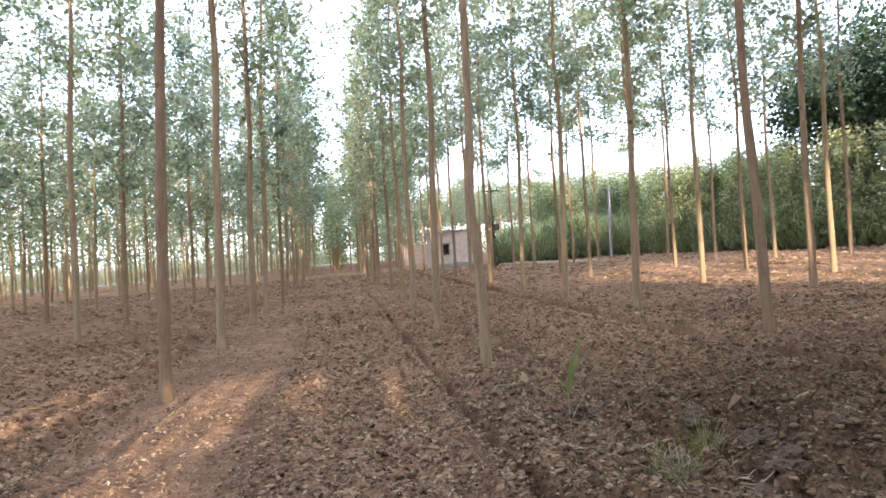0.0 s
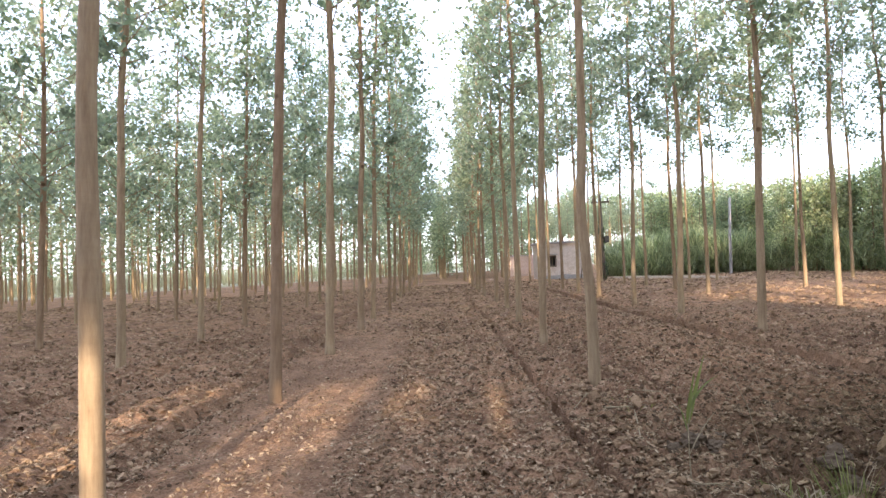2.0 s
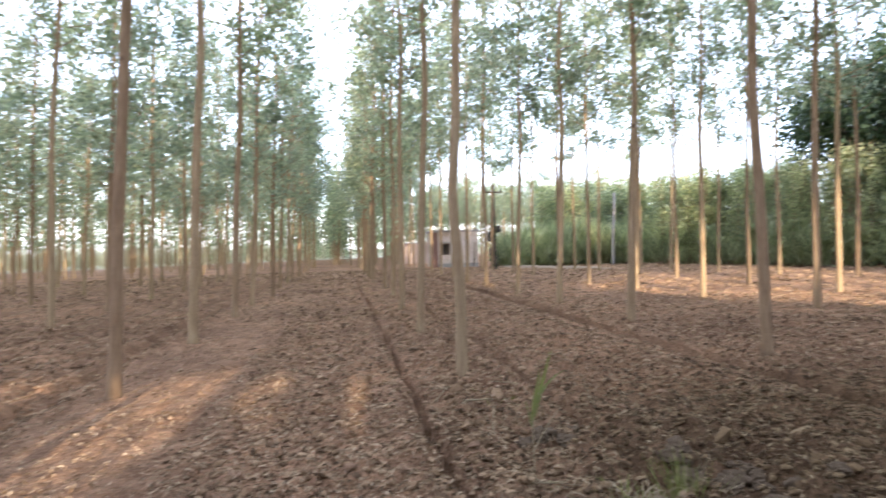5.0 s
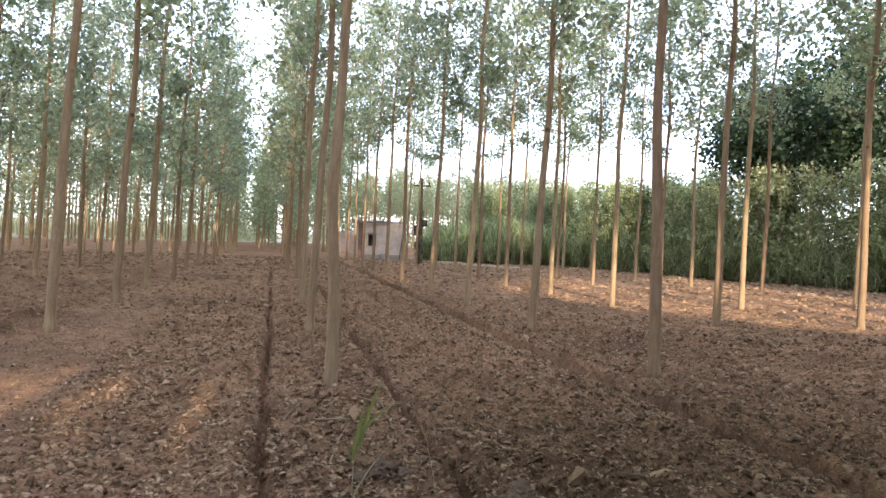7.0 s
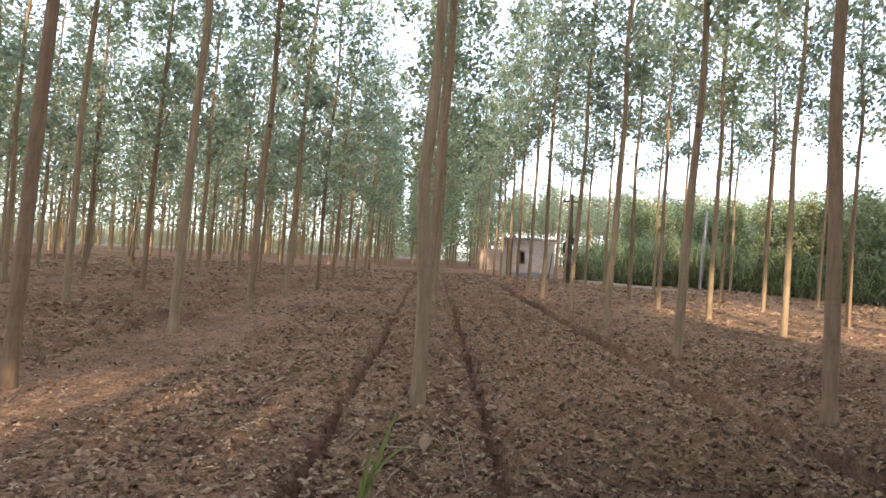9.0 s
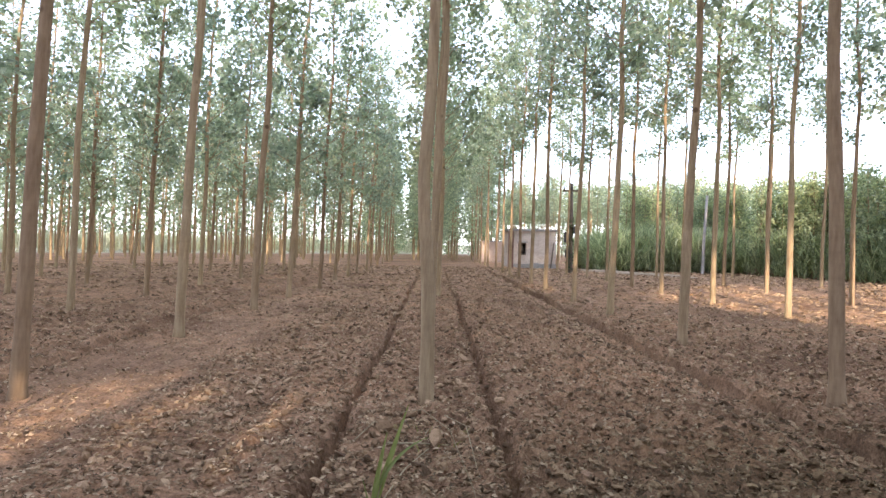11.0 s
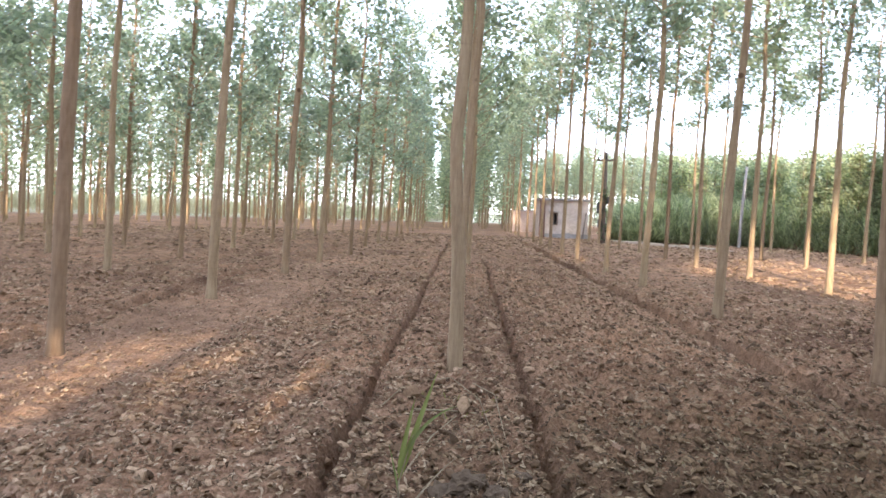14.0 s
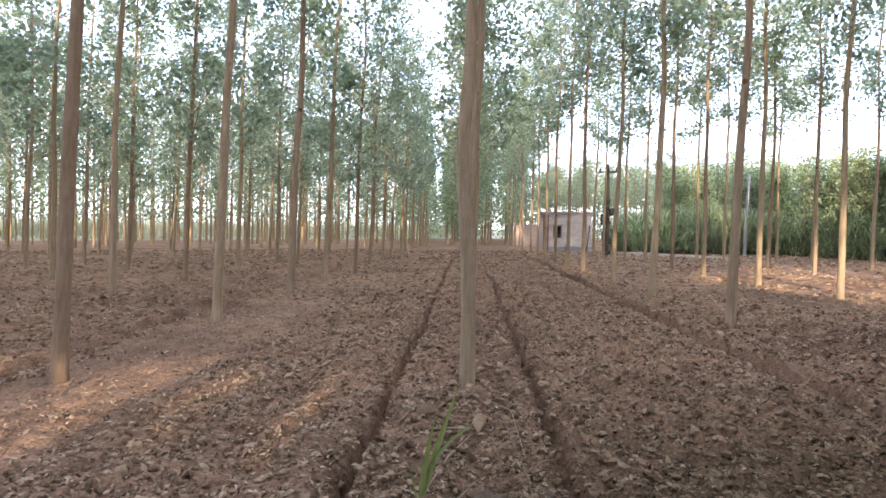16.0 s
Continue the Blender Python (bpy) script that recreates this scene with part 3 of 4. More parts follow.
def build_far_woods():
    """The rest of the plantation, too far off and too many to pick apart."""
    rng = np.random.RandomState(15)
    trunks, leaves = [], []
    for i in range(-16, 9):
        x0 = -2.0 + 3.8 * i
        lo = 57.0 if x0 > -12 else 55 + 0.55 * x0
        hi = 104 + 0.8 * min(x0, 0)
        if x0 > 6:
            lo, hi = 70, 92
        y = lo
        while y < hi:
            x, yy, h = x0 + rng.normal() * 0.25 + (1.9 if y > 60 else 0.0), y + rng.normal() * 0.3, rng.uniform(12.0, 15.0) if x0 < 6 else rng.uniform(7.5, 9.0)
            trunks.append([((x, yy, -0.1), 0.09), ((x + 0.05, yy, 4.0), 0.065), ((x + 0.12, yy, 8.0), 0.035), ((x + 0.1, yy, h), 0.008)])
            if abs(x) < 1.6:
                h = rng.uniform(8.0, 10.5)
            k = 620 if -7 < x0 < 6 else 330 if x0 < 1 else 600
            foot = 0.5 if y > 82 else 2.2 if x0 < 6 else 4.2
            z = rng.uniform(0, 1, k)
            r = 1.8 * (1 - 0.6 * z) * rng.uniform(0.1, 1.0, k) ** 0.6
            az = rng.choice(rng.uniform(0, 6.28, 9), k) + rng.normal(size=k) * 0.3
            leaves.append(np.stack([x + r * np.cos(az), yy + r * np.sin(az), foot + (h - foot) * z + rng.normal(size=k) * 0.2], 1))
            y += 2.3
    v, f = tubes(trunks, 6)
    tagged(new("far_poplar_trunks", mesh_from("far_poplar_trunks", v, f, BARK, True)), "slender bare trunks of the distant poplar rows", "woods", kind="stuff")
    v, f = leaf_cloud(rng, np.concatenate(leaves), 0.26)
    tagged(new("far_poplar_crowns", mesh_from("far_poplar_crowns", v, f, LEAF)), "leafy green crowns of the distant poplar rows", "woods", kind="stuff")


build_far_woods()


# ---- shrubs ----
def build_shrub(seed, rx, ry, top, leaves, size, material, low=0.0, name="shrub"):
    """A leafy shrub: several stems and a clumped crown, rx by ry wide and top high."""
    rng = np.random.RandomState(seed)
    shrub = new(name)
    stems, spots = [], []
    k = max(5, int(top * 2))
    for i in range(k):
        az, u = i * 2.4 + rng.uniform(-0.4, 0.4), rng.uniform(0.2, 0.9)
        tip = np.array([rx * u * math.cos(az), ry * u * math.sin(az), top * rng.uniform(0.6, 0.98)])
        foot = np.array([tip[0] * 0.15, tip[1] * 0.15, -0.1])
        stems.append([(foot + (tip - foot) * t * np.array([t, t, 1]), (0.012 + 0.006 * top) * (1 - 0.8 * t)) for t in (0, 0.35, 0.7, 1)])
    v, f = tubes(stems, 5)
    part("stems", mesh_from("stems", v, f, WOOD, True), shrub)
    n = leaves // 22
    c = rng.normal(size=(n, 3))
    c /= np.linalg.norm(c, axis=1)[:, None]
    c *= rng.uniform(0.35, 1.0, n)[:, None] ** 0.5
    centre = c * np.array([rx, ry, (top - low) / 2]) * 0.92 + np.array([0, 0, (top + low) / 2])
    spots = np.repeat(centre, 22, 0) + rng.normal(size=(n * 22, 3)) * np.array([rx, ry, (top - low) / 2]) * 0.13
    spots[:, 2] = np.clip(spots[:, 2], 0.03, top)
    v, f = leaf_cloud(rng, spots, size)
    part("crown", mesh_from("crown", v, f, material), shrub)
    return shrub


# openings in the added leaf screen behind the camera that let the low sun through: x from, to, z from, to
GAPS = ((-3.44, -2.20, 2.0, 5.0), (-2.04, -1.25, 4.1, 5.0), (-1.08, -0.56, 4.0, 4.75), (-5.6, -4.1, 2.6, 4.9), (-8.3, -5.95, 2.8, 4.95), (-11.2, -8.6, 3.0, 5.2))


# unseen shrubs added behind the camera to lay the foreground in shade
def build_shade_screen():
    rng = np.random.RandomState(8)
    x = -34.0
    while x < 30:
        wide = 0.4 if -9 < x < 13 else 1.2
        fine = -5.6 < x < 0.4
        top = float(np.interp(x + wide / 2, (1.9, 2.5, 3.2, 4.1, 5.2, 6.7, 7.9, 10.5, 14.0, 18.0, 21.0, 30.0), (13.0, 8.9, 7.9, 7.4, 7.0, 6.9, 6.1, 5.2, 4.8, 5.5, 11.0, 12.0)))
        if 3.9 < x + wide / 2 < 4.9:        # raised here to keep two trunks out of the sun
            top = 10.6
        if x > 2.0:
            top *= rng.uniform(0.93, 1.05)
        n = int(top * wide * (330 if fine else 190))
        shrub = tagged(new("hedge_shrub"), "unseen leafy shrub added to screen the low sun", "shrub", "thicket shrubs")
        shrub.location = (x + wide / 2, -12, 0)
        c = np.stack([rng.uniform(-wide * 0.55, wide * 0.55, n), rng.normal(size=n) * 0.4, top * rng.uniform(0.0, 1.0, n)], 1)
        c[:, 2] = np.maximum(c[:, 2], 0.02)
        wx, keep = c[:, 0] + x + wide / 2, np.ones(n, bool)
        for a, b, lo, hi in GAPS:
            stray = (rng.rand(n) < np.where(wx < -4.0, 0.08, np.where(wx > -2.15, 0.16, 0.0)))      # leaves left hanging in the openings
            keep &= ~((wx > a) & (wx < b) & (c[:, 2] > lo) & (c[:, 2] < hi)) | stray
        v, f = leaf_cloud(rng, c[keep], 0.30 if fine else 0.46)
        part("crown", mesh_from("crown", v, f, LEAF_DARK), shrub)
        v, f = tubes([[((0, 0, -0.1), 0.03), ((0.03, 0.03, top * 0.5), 0.02), ((0, 0, top * 0.95), 0.008)]], 6)
        part("stem", mesh_from("stem", v, f, WOOD, True), shrub)
        x += wide


build_shade_screen()
# two unseen bare stems added in the wide opening to cast shadow stripes
for x, r in ((-2.95, 0.055), (-2.60, 0.045)):
    v, f = tubes([[((x, -11.3, -0.1), r * 1.15), ((x + 0.02, -11.3, 3.0), r), ((x, -11.3, 6.5), r * 0.7), ((x, -11.3, 9.0), 0.006)]], 8)
    tagged(new("sapling", mesh_from("sapling", v, f, BARK, True)), "unseen bare stem added to cast a shadow stripe", "tree", "saplings")


# ---- tall cane field and the young trees behind it ----
EDGE = [(11.6, 47.5), (12.6, 43.6), (20.6, 40.0), (23.0, 29.2), (25.0, 24.8), (27.5, 17.0), (33.0, 6.0)]


def along_edge(rng, n, d0, d1):
    """Places between d0 and d1 metres behind the field's edge."""
    p = np.array(EDGE)
    seg = np.diff(p, axis=0)
    ln = np.linalg.norm(seg, axis=1)
    k = rng.choice(len(seg), n, p=ln / ln.sum())
    t = rng.rand(n)[:, None]
    out = np.stack([-seg[:, 1], seg[:, 0]], 1) / ln[:, None]
    return p[k] + seg[k] * t + out[k] * rng.uniform(d0, d1, n)[:, None]


def blades(rng, base, lean, length, width, segs=3, sag=0.5):
    """Arched strips: base points, first directions, lengths and widths."""
    n = len(base)
    d = lean / np.linalg.norm(lean, axis=1)[:, None]
    side = np.cross(d, np.array([0, 0, 1.0]) + 0.3 * rng.normal(size=(n, 3)))
    side /= np.linalg.norm(side, axis=1)[:, None] + 1e-9
    rows, p = [], base.copy()
    for i in range(segs + 1):
        w = width * (1 - (i / segs) ** 1.6) * 0.5 + 0.0015
        rows.append(np.stack([p - side * w[:, None], p + side * w[:, None]], 1))
        p = p + d * (length / segs)[:, None]
        d = d + np.array([0, 0, -1.0]) * (sag * (i + 1) / segs)
        d /= np.linalg.norm(d, axis=1)[:, None]
    v = np.stack(rows, 1).reshape(n, -1, 3)
    k = v.shape[1]
    f = np.array([(2 * i, 2 * i + 1, 2 * i + 3, 2 * i + 2) for i in range(segs)])
    return v.reshape(-1, 3), (f[None] + (np.arange(n) * k)[:, None, None]).reshape(-1, 4)


def build_cane():
    rng = np.random.RandomState(31)
    c = np.concatenate([along_edge(rng, 2300, 0.0, 3.2), along_edge(rng, 420, 0.0, 0.5), np.stack([rng.uniform(12.0, 22.5, 800), rng.uniform(41, 47.5, 800)], 1)])
    c = c[(c[:, 0] < 19 + rng.normal(size=len(c))) | (rng.rand(len(c)) < 0.38)]
    per = 17
    n = len(c) * per
    xy = np.repeat(c, per, 0) + rng.normal(size=(n, 2)) * 0.12
    high = np.interp(xy[:, 0], (12, 16, 20, 24), (1.7, 2.2, 2.1, 1.8)) * np.repeat(rng.uniform(0.4, 1.3, len(c)), per)
    base = np.concatenate([xy, (rng.uniform(-0.02, 1.0, n) * high)[:, None]], 1)
    lean = np.concatenate([rng.normal(size=(n, 2)) * 0.55, rng.uniform(0.7, 1.3, n)[:, None]], 1)
    v, f = blades(rng, base, lean, rng.uniform(0.7, 1.4, n), rng.uniform(0.03, 0.075, n), 3, 1.0)
    tagged(new("cane_field", mesh_from("cane_field", v, f, CANE)), "tall green cane with long arching leaves", "cane field", kind="stuff")


build_cane()
young = [tagged(build_poplar(60 + k, 7.4 - 0.3 * k, 0.9, 950, 0.195, 0.05, 1.15, 0.045, LEAF_YOUNG, "young_poplar"),
                "young poplar leafy almost to the ground behind cane", "tree", "young poplars") for k in range(3)]
rng_y = np.random.RandomState(5)
spots = along_edge(rng_y, 130, 3.0, 7.5)
spots = spots[spots[:, 0] > 13.5]
spots = np.concatenate([spots, np.stack([rng_y.uniform(21.5, 31, 34), rng_y.uniform(36, 49, 34)], 1), along_edge(rng_y, 190, 0.5, 3.4)])
spots = spots[(spots[:, 0] > 18.0) & ((spots[:, 1] < 38) | (spots[:, 0] > 21))]
spots = np.concatenate([spots, np.stack([rng_y.uniform(21.5, 31, 40), rng_y.uniform(50, 57, 40)], 1),
                        np.stack([rng_y.uniform(14.5, 22.0, 34), rng_y.uniform(44.5, 49.2, 34)], 1)])
for k, (x, y) in enumerate(spots):
    m = pose(x, y, -0.02, 0, 0, rng_y.uniform(0, 360)) @ Matrix.Scale(rng_y.uniform(0.76, 0.88) * (1.2 if y > 49.5 else 1.0), 4)
    ob = young[k] if k < 3 else copy_thing(young[k % 3], m)
    ob.matrix_basis = m


# ---- the large dark broadleaf trees ----
def build_broadleaf(seed, x, y, top, wide, low):
    rng = np.random.RandomState(seed)
    tree = tagged(new("broadleaf_tree"), "large dark green broadleaf tree rising behind cane" if y > 0 else "unseen tall broadleaf tree added to shade the trunks ahead", "tree", "large trees")
    tree.location = (x, y, 0)
    paths = [[((0, 0, -0.2), 0.34), ((0.1, 0, low * 0.5), 0.27), ((0, 0.1, low), 0.24), ((0, 0, top * 0.7), 0.10)]]
    for i in range(16):
        az, h = i * 2.4, low * 0.8 + (top - low) * 0.55 * i / 16
        out = np.array([math.cos(az), math.sin(az), 0])
        ln = wide * rng.uniform(0.6, 0.95)
        p = [np.array([0, 0, h]) + out * ln * t + np.array([0, 0, (top - h) * 0.45 * t ** 1.4]) for t in (0, 0.4, 0.75, 1)]
        paths.append([(q, 0.10 * (1 - 0.85 * t)) for q, t in zip(p, (0, 0.4, 0.75, 1))])
    v, f = tubes(paths, 7)
    part("trunk", mesh_from("trunk", v, f, WOOD, True), tree)
    n = 560
    c = rng.normal(size=(n, 3))
    c /= np.linalg.norm(c, axis=1)[:, None]
    c *= rng.uniform(0.45, 1.0, n)[:, None]
    c = c * np.array([wide, wide, (top - low) / 2]) * (0.85 + 0.25 * rng.rand(n)[:, None]) + np.array([0, 0, (top + low) / 2])
    sp = np.repeat(c, 26, 0) + rng.normal(size=(n * 26, 3)) * 0.42
    v, f = leaf_cloud(rng, sp, 0.27)
    part("crown", mesh_from("crown", v, f, LEAF_DARK), tree)


build_broadleaf(41, 28.6, 29.8, 11.2, 5.2, 4.7)
build_broadleaf(42, 34.6, 29.6, 16.0, 5.6, 5.0)
build_broadleaf(43, 39.0, 20.0, 13.5, 6.0, 4.0)
# more of them, unseen behind the camera, added to shade the upper trunks
for k, x in enumerate((5.5, 13.0, 20.5, 28.0)):
    build_broadleaf(44 + k, x, -17.5, 14.2, 5.6, 10.3 if k == 0 else 11.6)


# ---- hut ----
def build_hut():
    hut = tagged(new("hut"), "small flat-roofed plastered field hut with one dark window", "hut")
    x0, x1, y0, y1, top = 7.0, 10.2, 45.6, 49.0, 2.52
    wx0, wx1, wz0, wz1 = 7.62, 8.16, 0.9, 1.68
    th = 0.23
    bm = bmesh.new()
    box(bm, x0, wx0, y0, y0 + th, -0.1, top)
    box(bm, wx1, x1, y0, y0 + th, -0.1, top)
    box(bm, wx0, wx1, y0, y0 + th, -0.1, wz0)
    box(bm, wx0, wx1, y0, y0 + th, wz1, top)
    part("front_wall", bm_mesh("front_wall", bm, PLASTER), hut)
    for nm, b in (("side_wall", (x0, x0 + th, y0 + th, y1)), ("side_wall", (x1 - th, x1, y0 + th, y1)), ("back_wall", (x0 + th, x1 - th, y1 - th, y1))):
        bm = bmesh.new()
        box(bm, *b, -0.1, top)
        part(nm, bm_mesh(nm, bm, PLASTER), hut)
    bm = bmesh.new()
    box(bm, x0 - 0.14, x1 + 0.14, y0 - 0.16, y1 + 0.14, top, top + 0.16, 0.02)
    part("roof", bm_mesh("roof", bm, CONCRETE), hut, "weathered concrete roof slab")
    bm = bmesh.new()
    box(bm, x0 - 0.03, x1 + 0.03, y0 - 0.05, y0 - 0.002, -0.1, 0.28, 0.012)
    part("plinth", bm_mesh("plinth", bm, CONCRETE), hut)
    part("pillar", bm_mesh("pillar", box(bmesh.new(), x0 - 0.10, x0 + 0.26, y0 - 0.30, y0 - 0.06, -0.1, top - 0.004, 0.01), BRICK), hut, "dark brick pillar")
    # a dark sheet inside the opening stands for the unlit room
    win = part("window", bm_mesh("window", box(bmesh.new(), wx0 - 0.02, wx1 + 0.02, y0 + th + 0.6, y0 + th + 0.63, wz0 - 0.05, wz1 + 0.05), DARK_METAL), hut, "unglazed window with wooden frame and a dark sheet as its unlit inside")
    for b in ((wx0 - 0.01, wx0 + 0.05, wz0, wz1), (wx1 - 0.05, wx1 + 0.01, wz0, wz1), (wx0 + 0.05, wx1 - 0.05, wz1 - 0.06, wz1 + 0.01), (wx0 + 0.05, wx1 - 0.05, wz0 - 0.01, wz0 + 0.05),
              ((wx0 + wx1) / 2 - 0.02, (wx0 + wx1) / 2 + 0.02, wz0 + 0.05, wz1 - 0.06)):
        bm = bmesh.new()
        box(bm, b[0], b[1], y0 - 0.012, y0 + 0.07, b[2], b[3], 0.006)
        part("frame_bar", bm_mesh("frame_bar", bm, WOOD), win)
    bm = bmesh.new()
    box(bm, wx0 - 0.08, wx1 + 0.08, y0 - 0.22, y0 - 0.004, wz1 + 0.05, wz1 + 0.11, 0.01)
    part("lintel", bm_mesh("lintel", bm, CONCRETE), win)
    tagged(new("stone_block", bm_mesh("stone_block", box(bmesh.new(), 8.35, 8.95, 44.75, 45.25, -0.05, 0.36, 0.05), CONCRETE)), "pale stone block lying before the hut wall", "block")
    v, f = tubes([[((9.75, 45.05, -0.05), 0.045), ((9.9, 45.25, 0.8), 0.042), ((10.05, 45.55, 1.75), 0.035)]], 8)
    tagged(new("leaning_log", mesh_from("leaning_log", v, f, WOOD, True)), "weathered log leaning on the hut wall", "log")


build_hut()


def build_boundary_wall():
    wall = tagged(new("boundary_wall"), "low sunlit brick boundary wall behind the hut", "wall")
    x = 5.9
    for k in range(2):
        x1 = x + 2.1
        part("brick_panel", bm_mesh("brick_panel", box(bmesh.new(), x, x1, 59.0, 59.23, -0.1, 1.82, 0.008), PALE_BRICK), wall)
        part("pier", bm_mesh("pier", box(bmesh.new(), x1 + 0.003, x1 + 0.35, 58.92, 59.31, -0.1, 1.95, 0.01), PALE_BRICK), wall)
        part("coping", bm_mesh("coping", box(bmesh.new(), x, x1, 58.96, 59.27, 1.823, 1.90, 0.01), CONCRETE), wall)
        x = x1 + 0.353


build_boundary_wall()


def build_pole():
    pole = tagged(new("utility_pole"), "weathered utility pole with dark metal boxes beside the hut", "utility pole")
    x, y = 9.78, 38.8
    v, f = tubes([[((x, y, -0.2), 0.115), ((x + 0.02, y, 2.5), 0.105), ((x, y, 5.2), 0.085), ((x, y, 5.22), 0.01)]], 10)
    part("post", mesh_from("post", v, f, WOOD, True), pole)
    for k, (a, b, c, d, lo, hi) in enumerate(((-0.42, -0.12, -0.26, -0.08, 1.75, 2.35), (0.12, 0.38, -0.26, -0.08, 2.3, 2.7), (-0.34, -0.12, -0.22, -0.06, 0.9, 1.35))):
        case = part("meter_box", bm_mesh("meter_box", box(bmesh.new(), x + a, x + b, y + c, y + d, lo, hi, 0.015), DARK_METAL), pole, "dark metal box")
        part("door", bm_mesh("door", box(bmesh.new(), x + a + 0.03, x + b - 0.03, y + c - 0.016, y + c - 0.003, lo + 0.04, hi - 0.04, 0.004), DARK_METAL), case)
    bm = bmesh.new()
    box(bm, x - 0.55, x + 0.55, y - 0.18, y - 0.10, 4.7, 4.8, 0.01)
    part("crossarm", bm_mesh("crossarm", bm, WOOD), pole)
    for dx in (-0.45, 0.0, 0.45):
        v, f = tubes([[((x + dx, y - 0.14, 4.8), 0.02), ((x + dx, y - 0.14, 4.85), 0.05), ((x + dx, y - 0.14, 4.9), 0.03), ((x + dx, y - 0.14, 4.96), 0.045), ((x + dx, y - 0.14, 5.0), 0.01)]], 10)
        part("insulator", mesh_from("insulator", v, f, DARK_METAL, True), pole)
    rng = np.random.RandomState(12)
    k = 420
    az, h = rng.uniform(0, 6.28, k), rng.uniform(0.1, 3.3, k)
    rr = rng.uniform(0.08, 0.26, k) * (0.55 + 0.45 * np.sin(h * 3.1))
    v, f = leaf_cloud(rng, np.stack([x + rr * np.cos(az), y + rr * np.sin(az), h], 1), 0.16)
    part("climbing_vine", mesh_from("climbing_vine", v, f, LEAF_DARK), pole, "dark climbing vine")
    v, f = tubes([[((x - 0.27, y - 0.12, 2.35), 0.014), ((x - 0.2, y - 0.14, 3.2), 0.014), ((x - 0.12, y - 0.13, 4.7), 0.014)]], 6)
    part("conduit", mesh_from("conduit", v, f, DARK_METAL, True), pole)


build_pole()
# a pale concrete post inside the cane
v, f = tubes([[((17.85, 39.6, -0.2), 0.10), ((17.92, 39.6, 2.4), 0.085), ((18.05, 39.6, 4.7), 0.07), ((18.05, 39.6, 4.72), 0.01)]], 10)
tagged(new("concrete_post", mesh_from("concrete_post", v, f, CONCRETE, True)), "pale weathered concrete post at the cane field edge", "post")


def build_bund():
    """A low worn ridge of dry earth before the cane."""
    rng = np.random.RandomState(88)
    bm = bmesh.new()
    rows, steps = [], 46
    for i in range(steps + 1):
        u = i / steps
        cx, cy = 10.6 + 4.6 * u + 0.12 * math.sin(u * 21), 42.6 - 8.6 * u
        high = 0.15 * min(1.0, 8 * u + 0.1, 8 * (1 - u) + 0.1) * rng.uniform(0.75, 1.15)
        rows.append([bm.verts.new((cx + d * 0.88 + rng.normal() * 0.02, cy + d * 0.47, -0.06 + high * k * rng.uniform(0.9, 1.1) + (0.06 if k else 0)))
                     for d, k in ((-0.42, 0), (-0.22, 0.7), (-0.05, 1.0), (0.12, 0.95), (0.28, 0.55), (0.45, 0))])
    for p, q in zip(rows, rows[1:]):
        for j in range(5):
            bm.faces.new((p[j], p[j + 1], q[j + 1], q[j]))
    tagged(new("earth_bund", bm_mesh("earth_bund", bm, DRY_BUND)), "low pale ridge of dry earth before the cane", "earth bund")


build_bund()


# ---- far edge of the plantation ----
def build_crop():
    rng = np.random.RandomState(77)
    n = 16000
    x = rng.uniform(-105, 0, n)
    y = 106 + 0.82 * x + rng.uniform(0, 7, n)
    base = np.stack([x, y, rng.uniform(-0.05, 1.3, n)], 1)
    lean = np.concatenate([rng.normal(size=(n, 2)) * 0.22, np.ones((n, 1))], 1)
    v, f = blades(rng, base, lean, rng.uniform(1.3, 2.2, n), rng.uniform(0.07, 0.16, n), 2, 0.35)
    tagged(new("ripe_crop_field", mesh_from("ripe_crop_field", v, f, CROP)), "tall yellow-green crop standing beyond the trees", "crop field", kind="stuff")


build_crop()
for k, (x, y, rx, top, n) in enumerate(((-27.0, 35.0, 2.2, 2.9, 1700), (-31.0, 35.0, 1.6, 1.1, 700), (-34.0, 33.6, 1.8, 1.2, 800), (-37.5, 32.5, 2.0, 1.0, 800), (-41.5, 30.5, 2.0, 1.3, 800))):
    ob = tagged(build_shrub(90 + k, rx, 1.2, top, n, 0.2, BUSH if k < 1 else HEDGE, name="field_shrub"),
                "brown-leaved bushy shrub at the plantation edge" if k < 1 else "low dark green shrub at the plantation edge", "shrub", "edge shrubs")
    ob.location = (x, y, 0)


# ---- grass and sticks near the camera ----
def build_tuft(seed, x, y, green, dry, height, spread, label):
    rng = np.random.RandomState(seed)
    tuft = tagged(new("grass_tuft"), label, "grass")
    tuft.location = (x, y, float(ground_z(x, y)))
    for name, n, m, up in (("green_clump", green, TUFT, 1.2), ("dry_clump", dry, STRAW, 0.35)):
        if n:
            base = np.concatenate([rng.normal(size=(n, 2)) * spread, np.full((n, 1), -0.01)], 1)
            lean = np.concatenate([rng.normal(size=(n, 2)) * (0.2 if height > 0.4 else 0.36) + base[:, :2] * 2, np.full((n, 1), up)], 1)
            v, f = blades(rng, base, lean, height * rng.uniform(0.5, 1.15, n), rng.uniform(0.004, 0.010, n), 4, 0.55)
            tagged(part(name, mesh_from(name, v, f, m), tuft), kind="stuff")


build_tuft(1, 2.50, 3.84, 100, 60, 0.54, 0.045, "green grass tuft with dry lower blades in soil")
build_tuft(2, 2.05, 3.6, 60, 190, 0.18, 0.15, "low sparse green grass mixed with dry straw")
build_tuft(3, 2.12, 3.4, 40, 110, 0.16, 0.15, "low sparse grass mixed with dry straw")
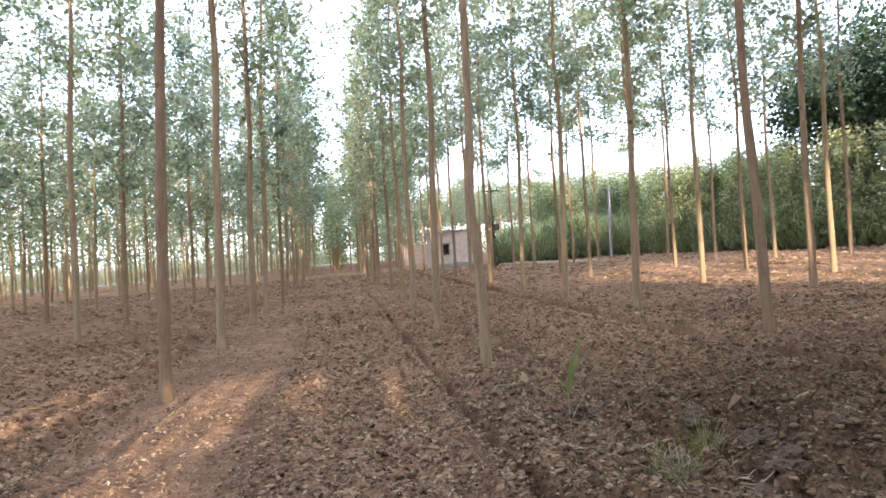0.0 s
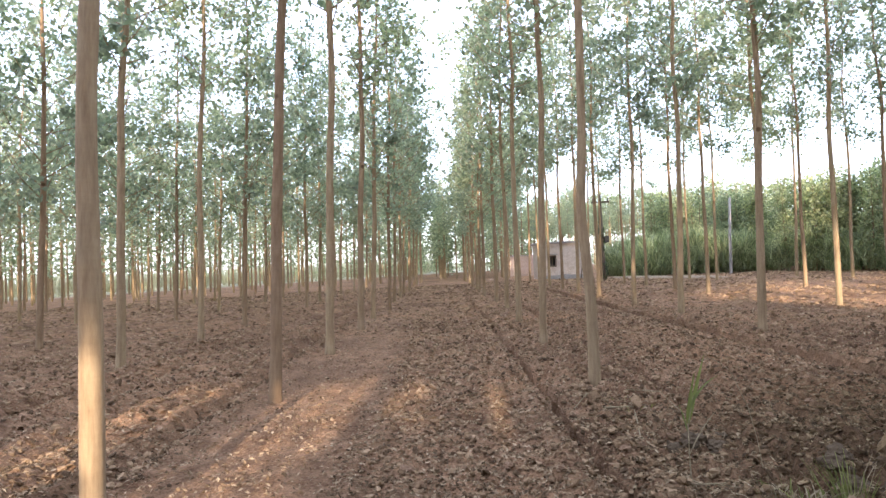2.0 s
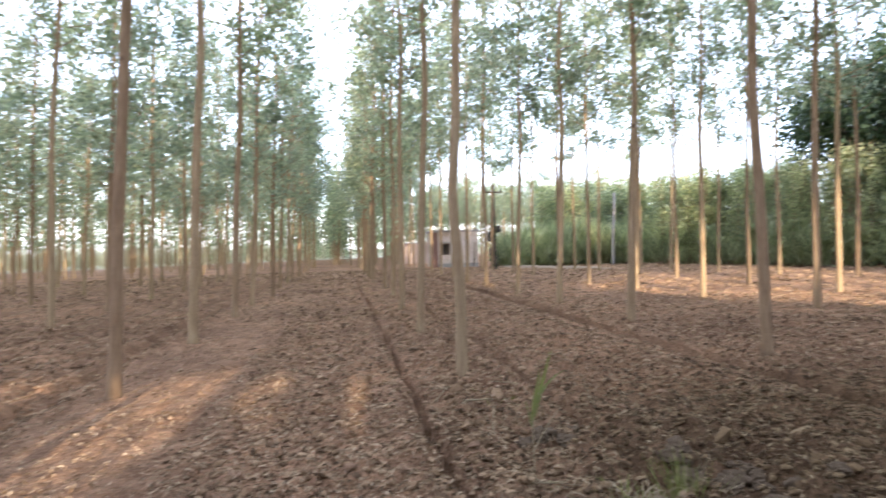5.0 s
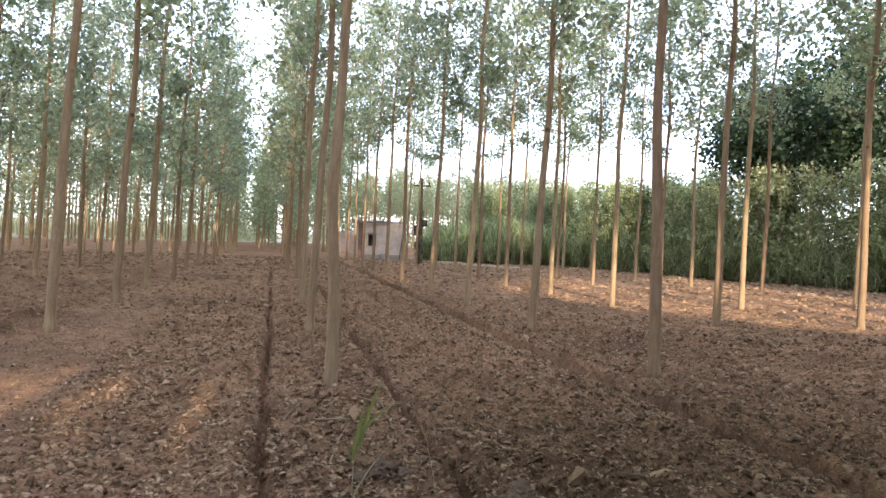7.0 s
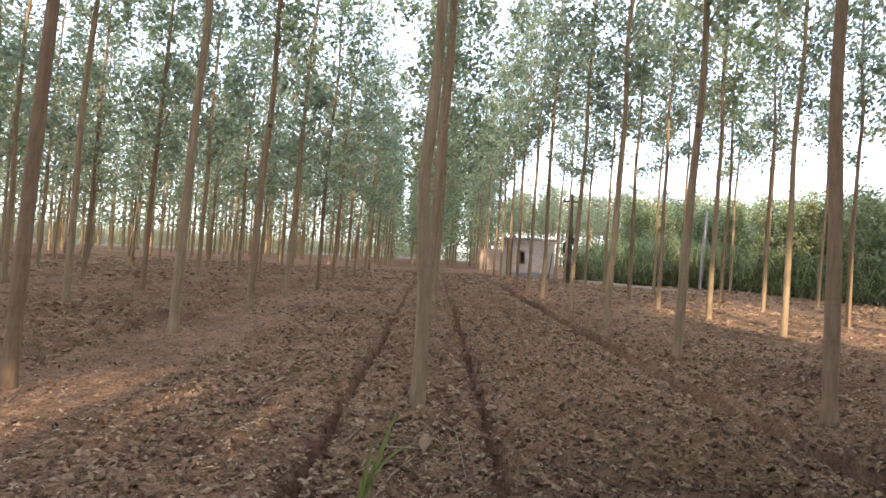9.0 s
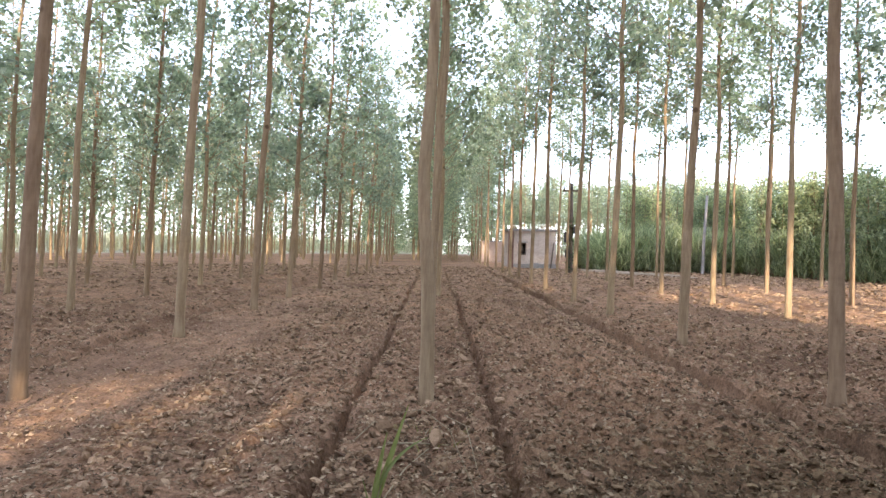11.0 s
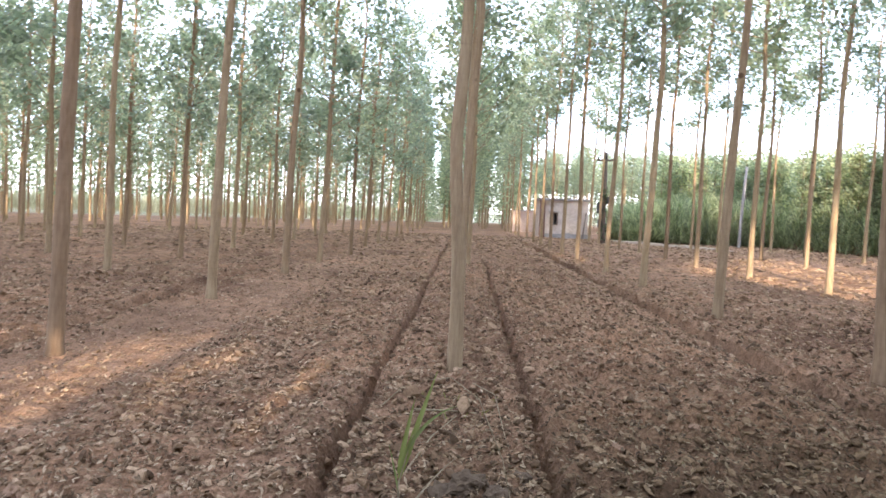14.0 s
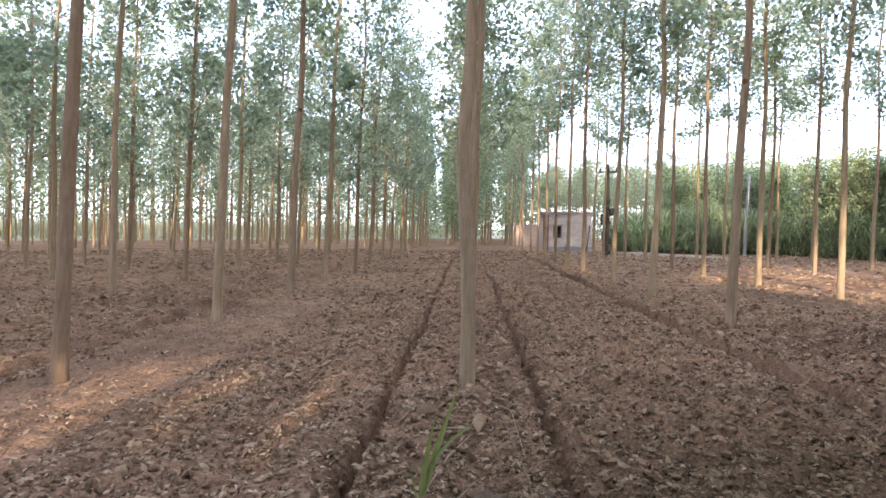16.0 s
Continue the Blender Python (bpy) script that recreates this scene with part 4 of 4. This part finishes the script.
build_tuft(4, 1.80, 6.55, 26, 22, 0.10, 0.16, "short faded grass at the foot of a poplar")
build_tuft(5, 3.0, 3.3, 16, 18, 0.15, 0.07, "small thin grass tuft between clods")


def ribbon(start, way, length, width, sag, segs=9):
    """One arched blade with a fold along its middle."""
    p, d = np.array(start, float), np.array(way, float)
    side, rows = np.array([0.86, -0.36, -0.30]), []
    for i in range(segs + 1):
        t = i / segs
        w = width * 0.5 * min(1.0, 0.45 + 3 * t) * (1 - t ** 2.2) + 0.0012
        rows += [p - side * w, p + np.array([0.0, 0.25, 0.0]) * w, p + side * w]
        d = d / np.linalg.norm(d)
        p = p + d * length / segs
        d = d + np.array([0.12, 0.0, -1.0]) * sag / segs * 2
    faces = [(3 * i + k, 3 * i + k + 1, 3 * i + k + 4, 3 * i + k + 3) for i in range(segs) for k in (0, 1)]
    return np.array(rows), np.array(faces, np.int32)


def build_reed():
    """The single tall blade on a thin stem."""
    reed = tagged(new("reed_plant"), "single tall grass plant with bright green arching blades", "grass")
    x, y = 1.65, 4.2
    reed.location = (x, y, float(ground_z(x, y)))
    v, f = tubes([[((0, 0, -0.03), 0.0045), ((-0.005, 0.0, 0.2), 0.0045), ((-0.005, 0.0, 0.42), 0.004), ((0.03, 0.01, 0.56), 0.003), ((0.06, 0.02, 0.66), 0.0015)]], 6)
    part("stem", mesh_from("stem", v, f, STRAW, True), reed, "dry pale stem")
    for k, (x0, z, dx, dy, ln, w, sag) in enumerate(((-0.004, 0.44, 0.30, 0.06, 0.48, 0.028, 0.05), (-0.008, 0.46, 0.16, -0.04, 0.33, 0.024, 0.10), (0.02, 0.55, 0.50, 0.05, 0.30, 0.016, 0.5),
                                                     (-0.005, 0.38, -0.2, 0.05, 0.20, 0.010, 0.4), (0.0, 0.24, 0.6, 0.2, 0.36, 0.008, 0.25))):
        v, f = ribbon((x0, 0.0, z), (dx, dy, 1.0), ln, w, sag)
        part("blade", mesh_from("blade", v, f, STRAW if k == 4 else GRASS), reed, "dry straw-coloured blade" if k == 4 else "")
    v, f = tubes([[((0.11, 0.02, 0.86), 0.0015), ((0.20, 0.03, 0.87), 0.0022), ((0.32, 0.04, 0.78), 0.0022), ((0.43, 0.04, 0.52), 0.0024), ((0.48, 0.04, 0.30), 0.0024), ((0.52, 0.04, 0.0), 0.0024)]], 5)
    part("bent_culm", mesh_from("bent_culm", v, f, STRAW, True), reed, "thin dry arching culm")


build_reed()


def build_stick(points, radius, label):
    pts = [(x, y, float(ground_z(x, y)) + z) for x, y, z in points]
    n = len(pts)
    v, f = tubes([[(p, radius * (1 - 0.6 * i / n)) for i, p in enumerate(pts)]], 6)
    tagged(new("stick", mesh_from("stick", v, f, STRAW, True)), label, "stick", "fallen sticks")


for pts, r in (([(1.56, 6.22, 0.02), (1.8, 6.27, 0.03), (2.02, 6.31, 0.02)], 0.009), ([(1.60, 5.15, 0.02), (1.72, 5.65, 0.05), (1.87, 6.24, 0.03)], 0.006),
               ([(2.0, 7.0, 0.02), (2.15, 6.3, 0.16), (2.2, 5.7, 0.02)], 0.004), ([(2.27, 3.11, 0.04), (2.42, 3.14, 0.06), (2.58, 3.2, 0.04)], 0.008), ([(1.59, 4.2, 0.03), (1.66, 4.05, 0.05), (1.74, 3.86, 0.03)], 0.005), ([(1.29, 6.36, 0.02), (1.45, 6.43, 0.04), (1.68, 6.48, 0.03)], 0.006),
               ([(1.75, 3.9, 0.02), (1.9, 3.6, 0.06), (2.0, 3.3, 0.02)], 0.004), ([(1.6, 4.1, 0.02), (1.75, 3.9, 0.05), (1.95, 3.8, 0.02)], 0.004)):
    build_stick(pts, r, "thin pale dry stick lying on the soil")


def build_large_clod(seed, x, y, rx, ry, rz, material, label):
    rng = np.random.RandomState(seed)
    bm = bmesh.new()
    bmesh.ops.create_icosphere(bm, subdivisions=3, radius=1.0)
    off = Vector(rng.uniform(0, 50, 3))
    for v in bm.verts:
        k = 1 + 0.35 * noise.noise(v.co * 1.3 + off) + 0.35 * noise.noise(v.co * 3.2 + off) + 0.22 * noise.noise(v.co * 8.0 + off)
        v.co = Vector((v.co.x * rx * k, v.co.y * ry * k, v.co.z * rz * k))
    ob = new("large_clod", bm_mesh("large_clod", bm, material, False))
    ob.location, ob.rotation_euler = (x, y, float(ground_z(x, y)) + rz * 0.3), (0, 0, rng.uniform(0, 6))
    tagged(ob, label, "clod", "large clods")


# lumps round the hollow beside the grass; their dark colour adds to its shade
lump_rng = np.random.RandomState(71)
for k in range(60):
    a, d = lump_rng.uniform(0, 6.28), lump_rng.uniform(0, 1) ** 0.6
    x, y = 2.78 + 0.55 * d * math.cos(a), 3.75 + 0.62 * d * math.sin(a)
    r = lump_rng.uniform(0.02, 0.07)
    build_large_clod(200 + k, x, y, r * 1.25, r, r * 0.8, SHADED_SOIL, "lump of turned soil darkened like hollow shade beside the grass")
for k, (x, y, r) in enumerate(((1.80, 4.95, 0.08), (1.95, 4.93, 0.09), (2.10, 4.88, 0.07), (2.24, 5.15, 0.06), (2.02, 3.15, 0.07), (2.4, 3.1, 0.08))):
    build_large_clod(260 + k, x, y, r * 1.2, r, r * 0.7, SHADED_SOIL, "lump of turned soil darkened like hollow shade beside the grass")
for k, (x, y, r) in enumerate(((0.80, 4.45, 0.04), (1.36, 4.75, 0.035), (0.45, 4.6, 0.04), (1.9, 4.5, 0.035), (-0.3, 4.6, 0.045), (2.9, 5.6, 0.035), (3.6, 6.2, 0.04), (-0.9, 5.2, 0.04))):
    build_large_clod(300 + k, x, y, r * 1.3, r, r * 0.8, DRY_LUMP, "dry lump of soil on ploughed ground")
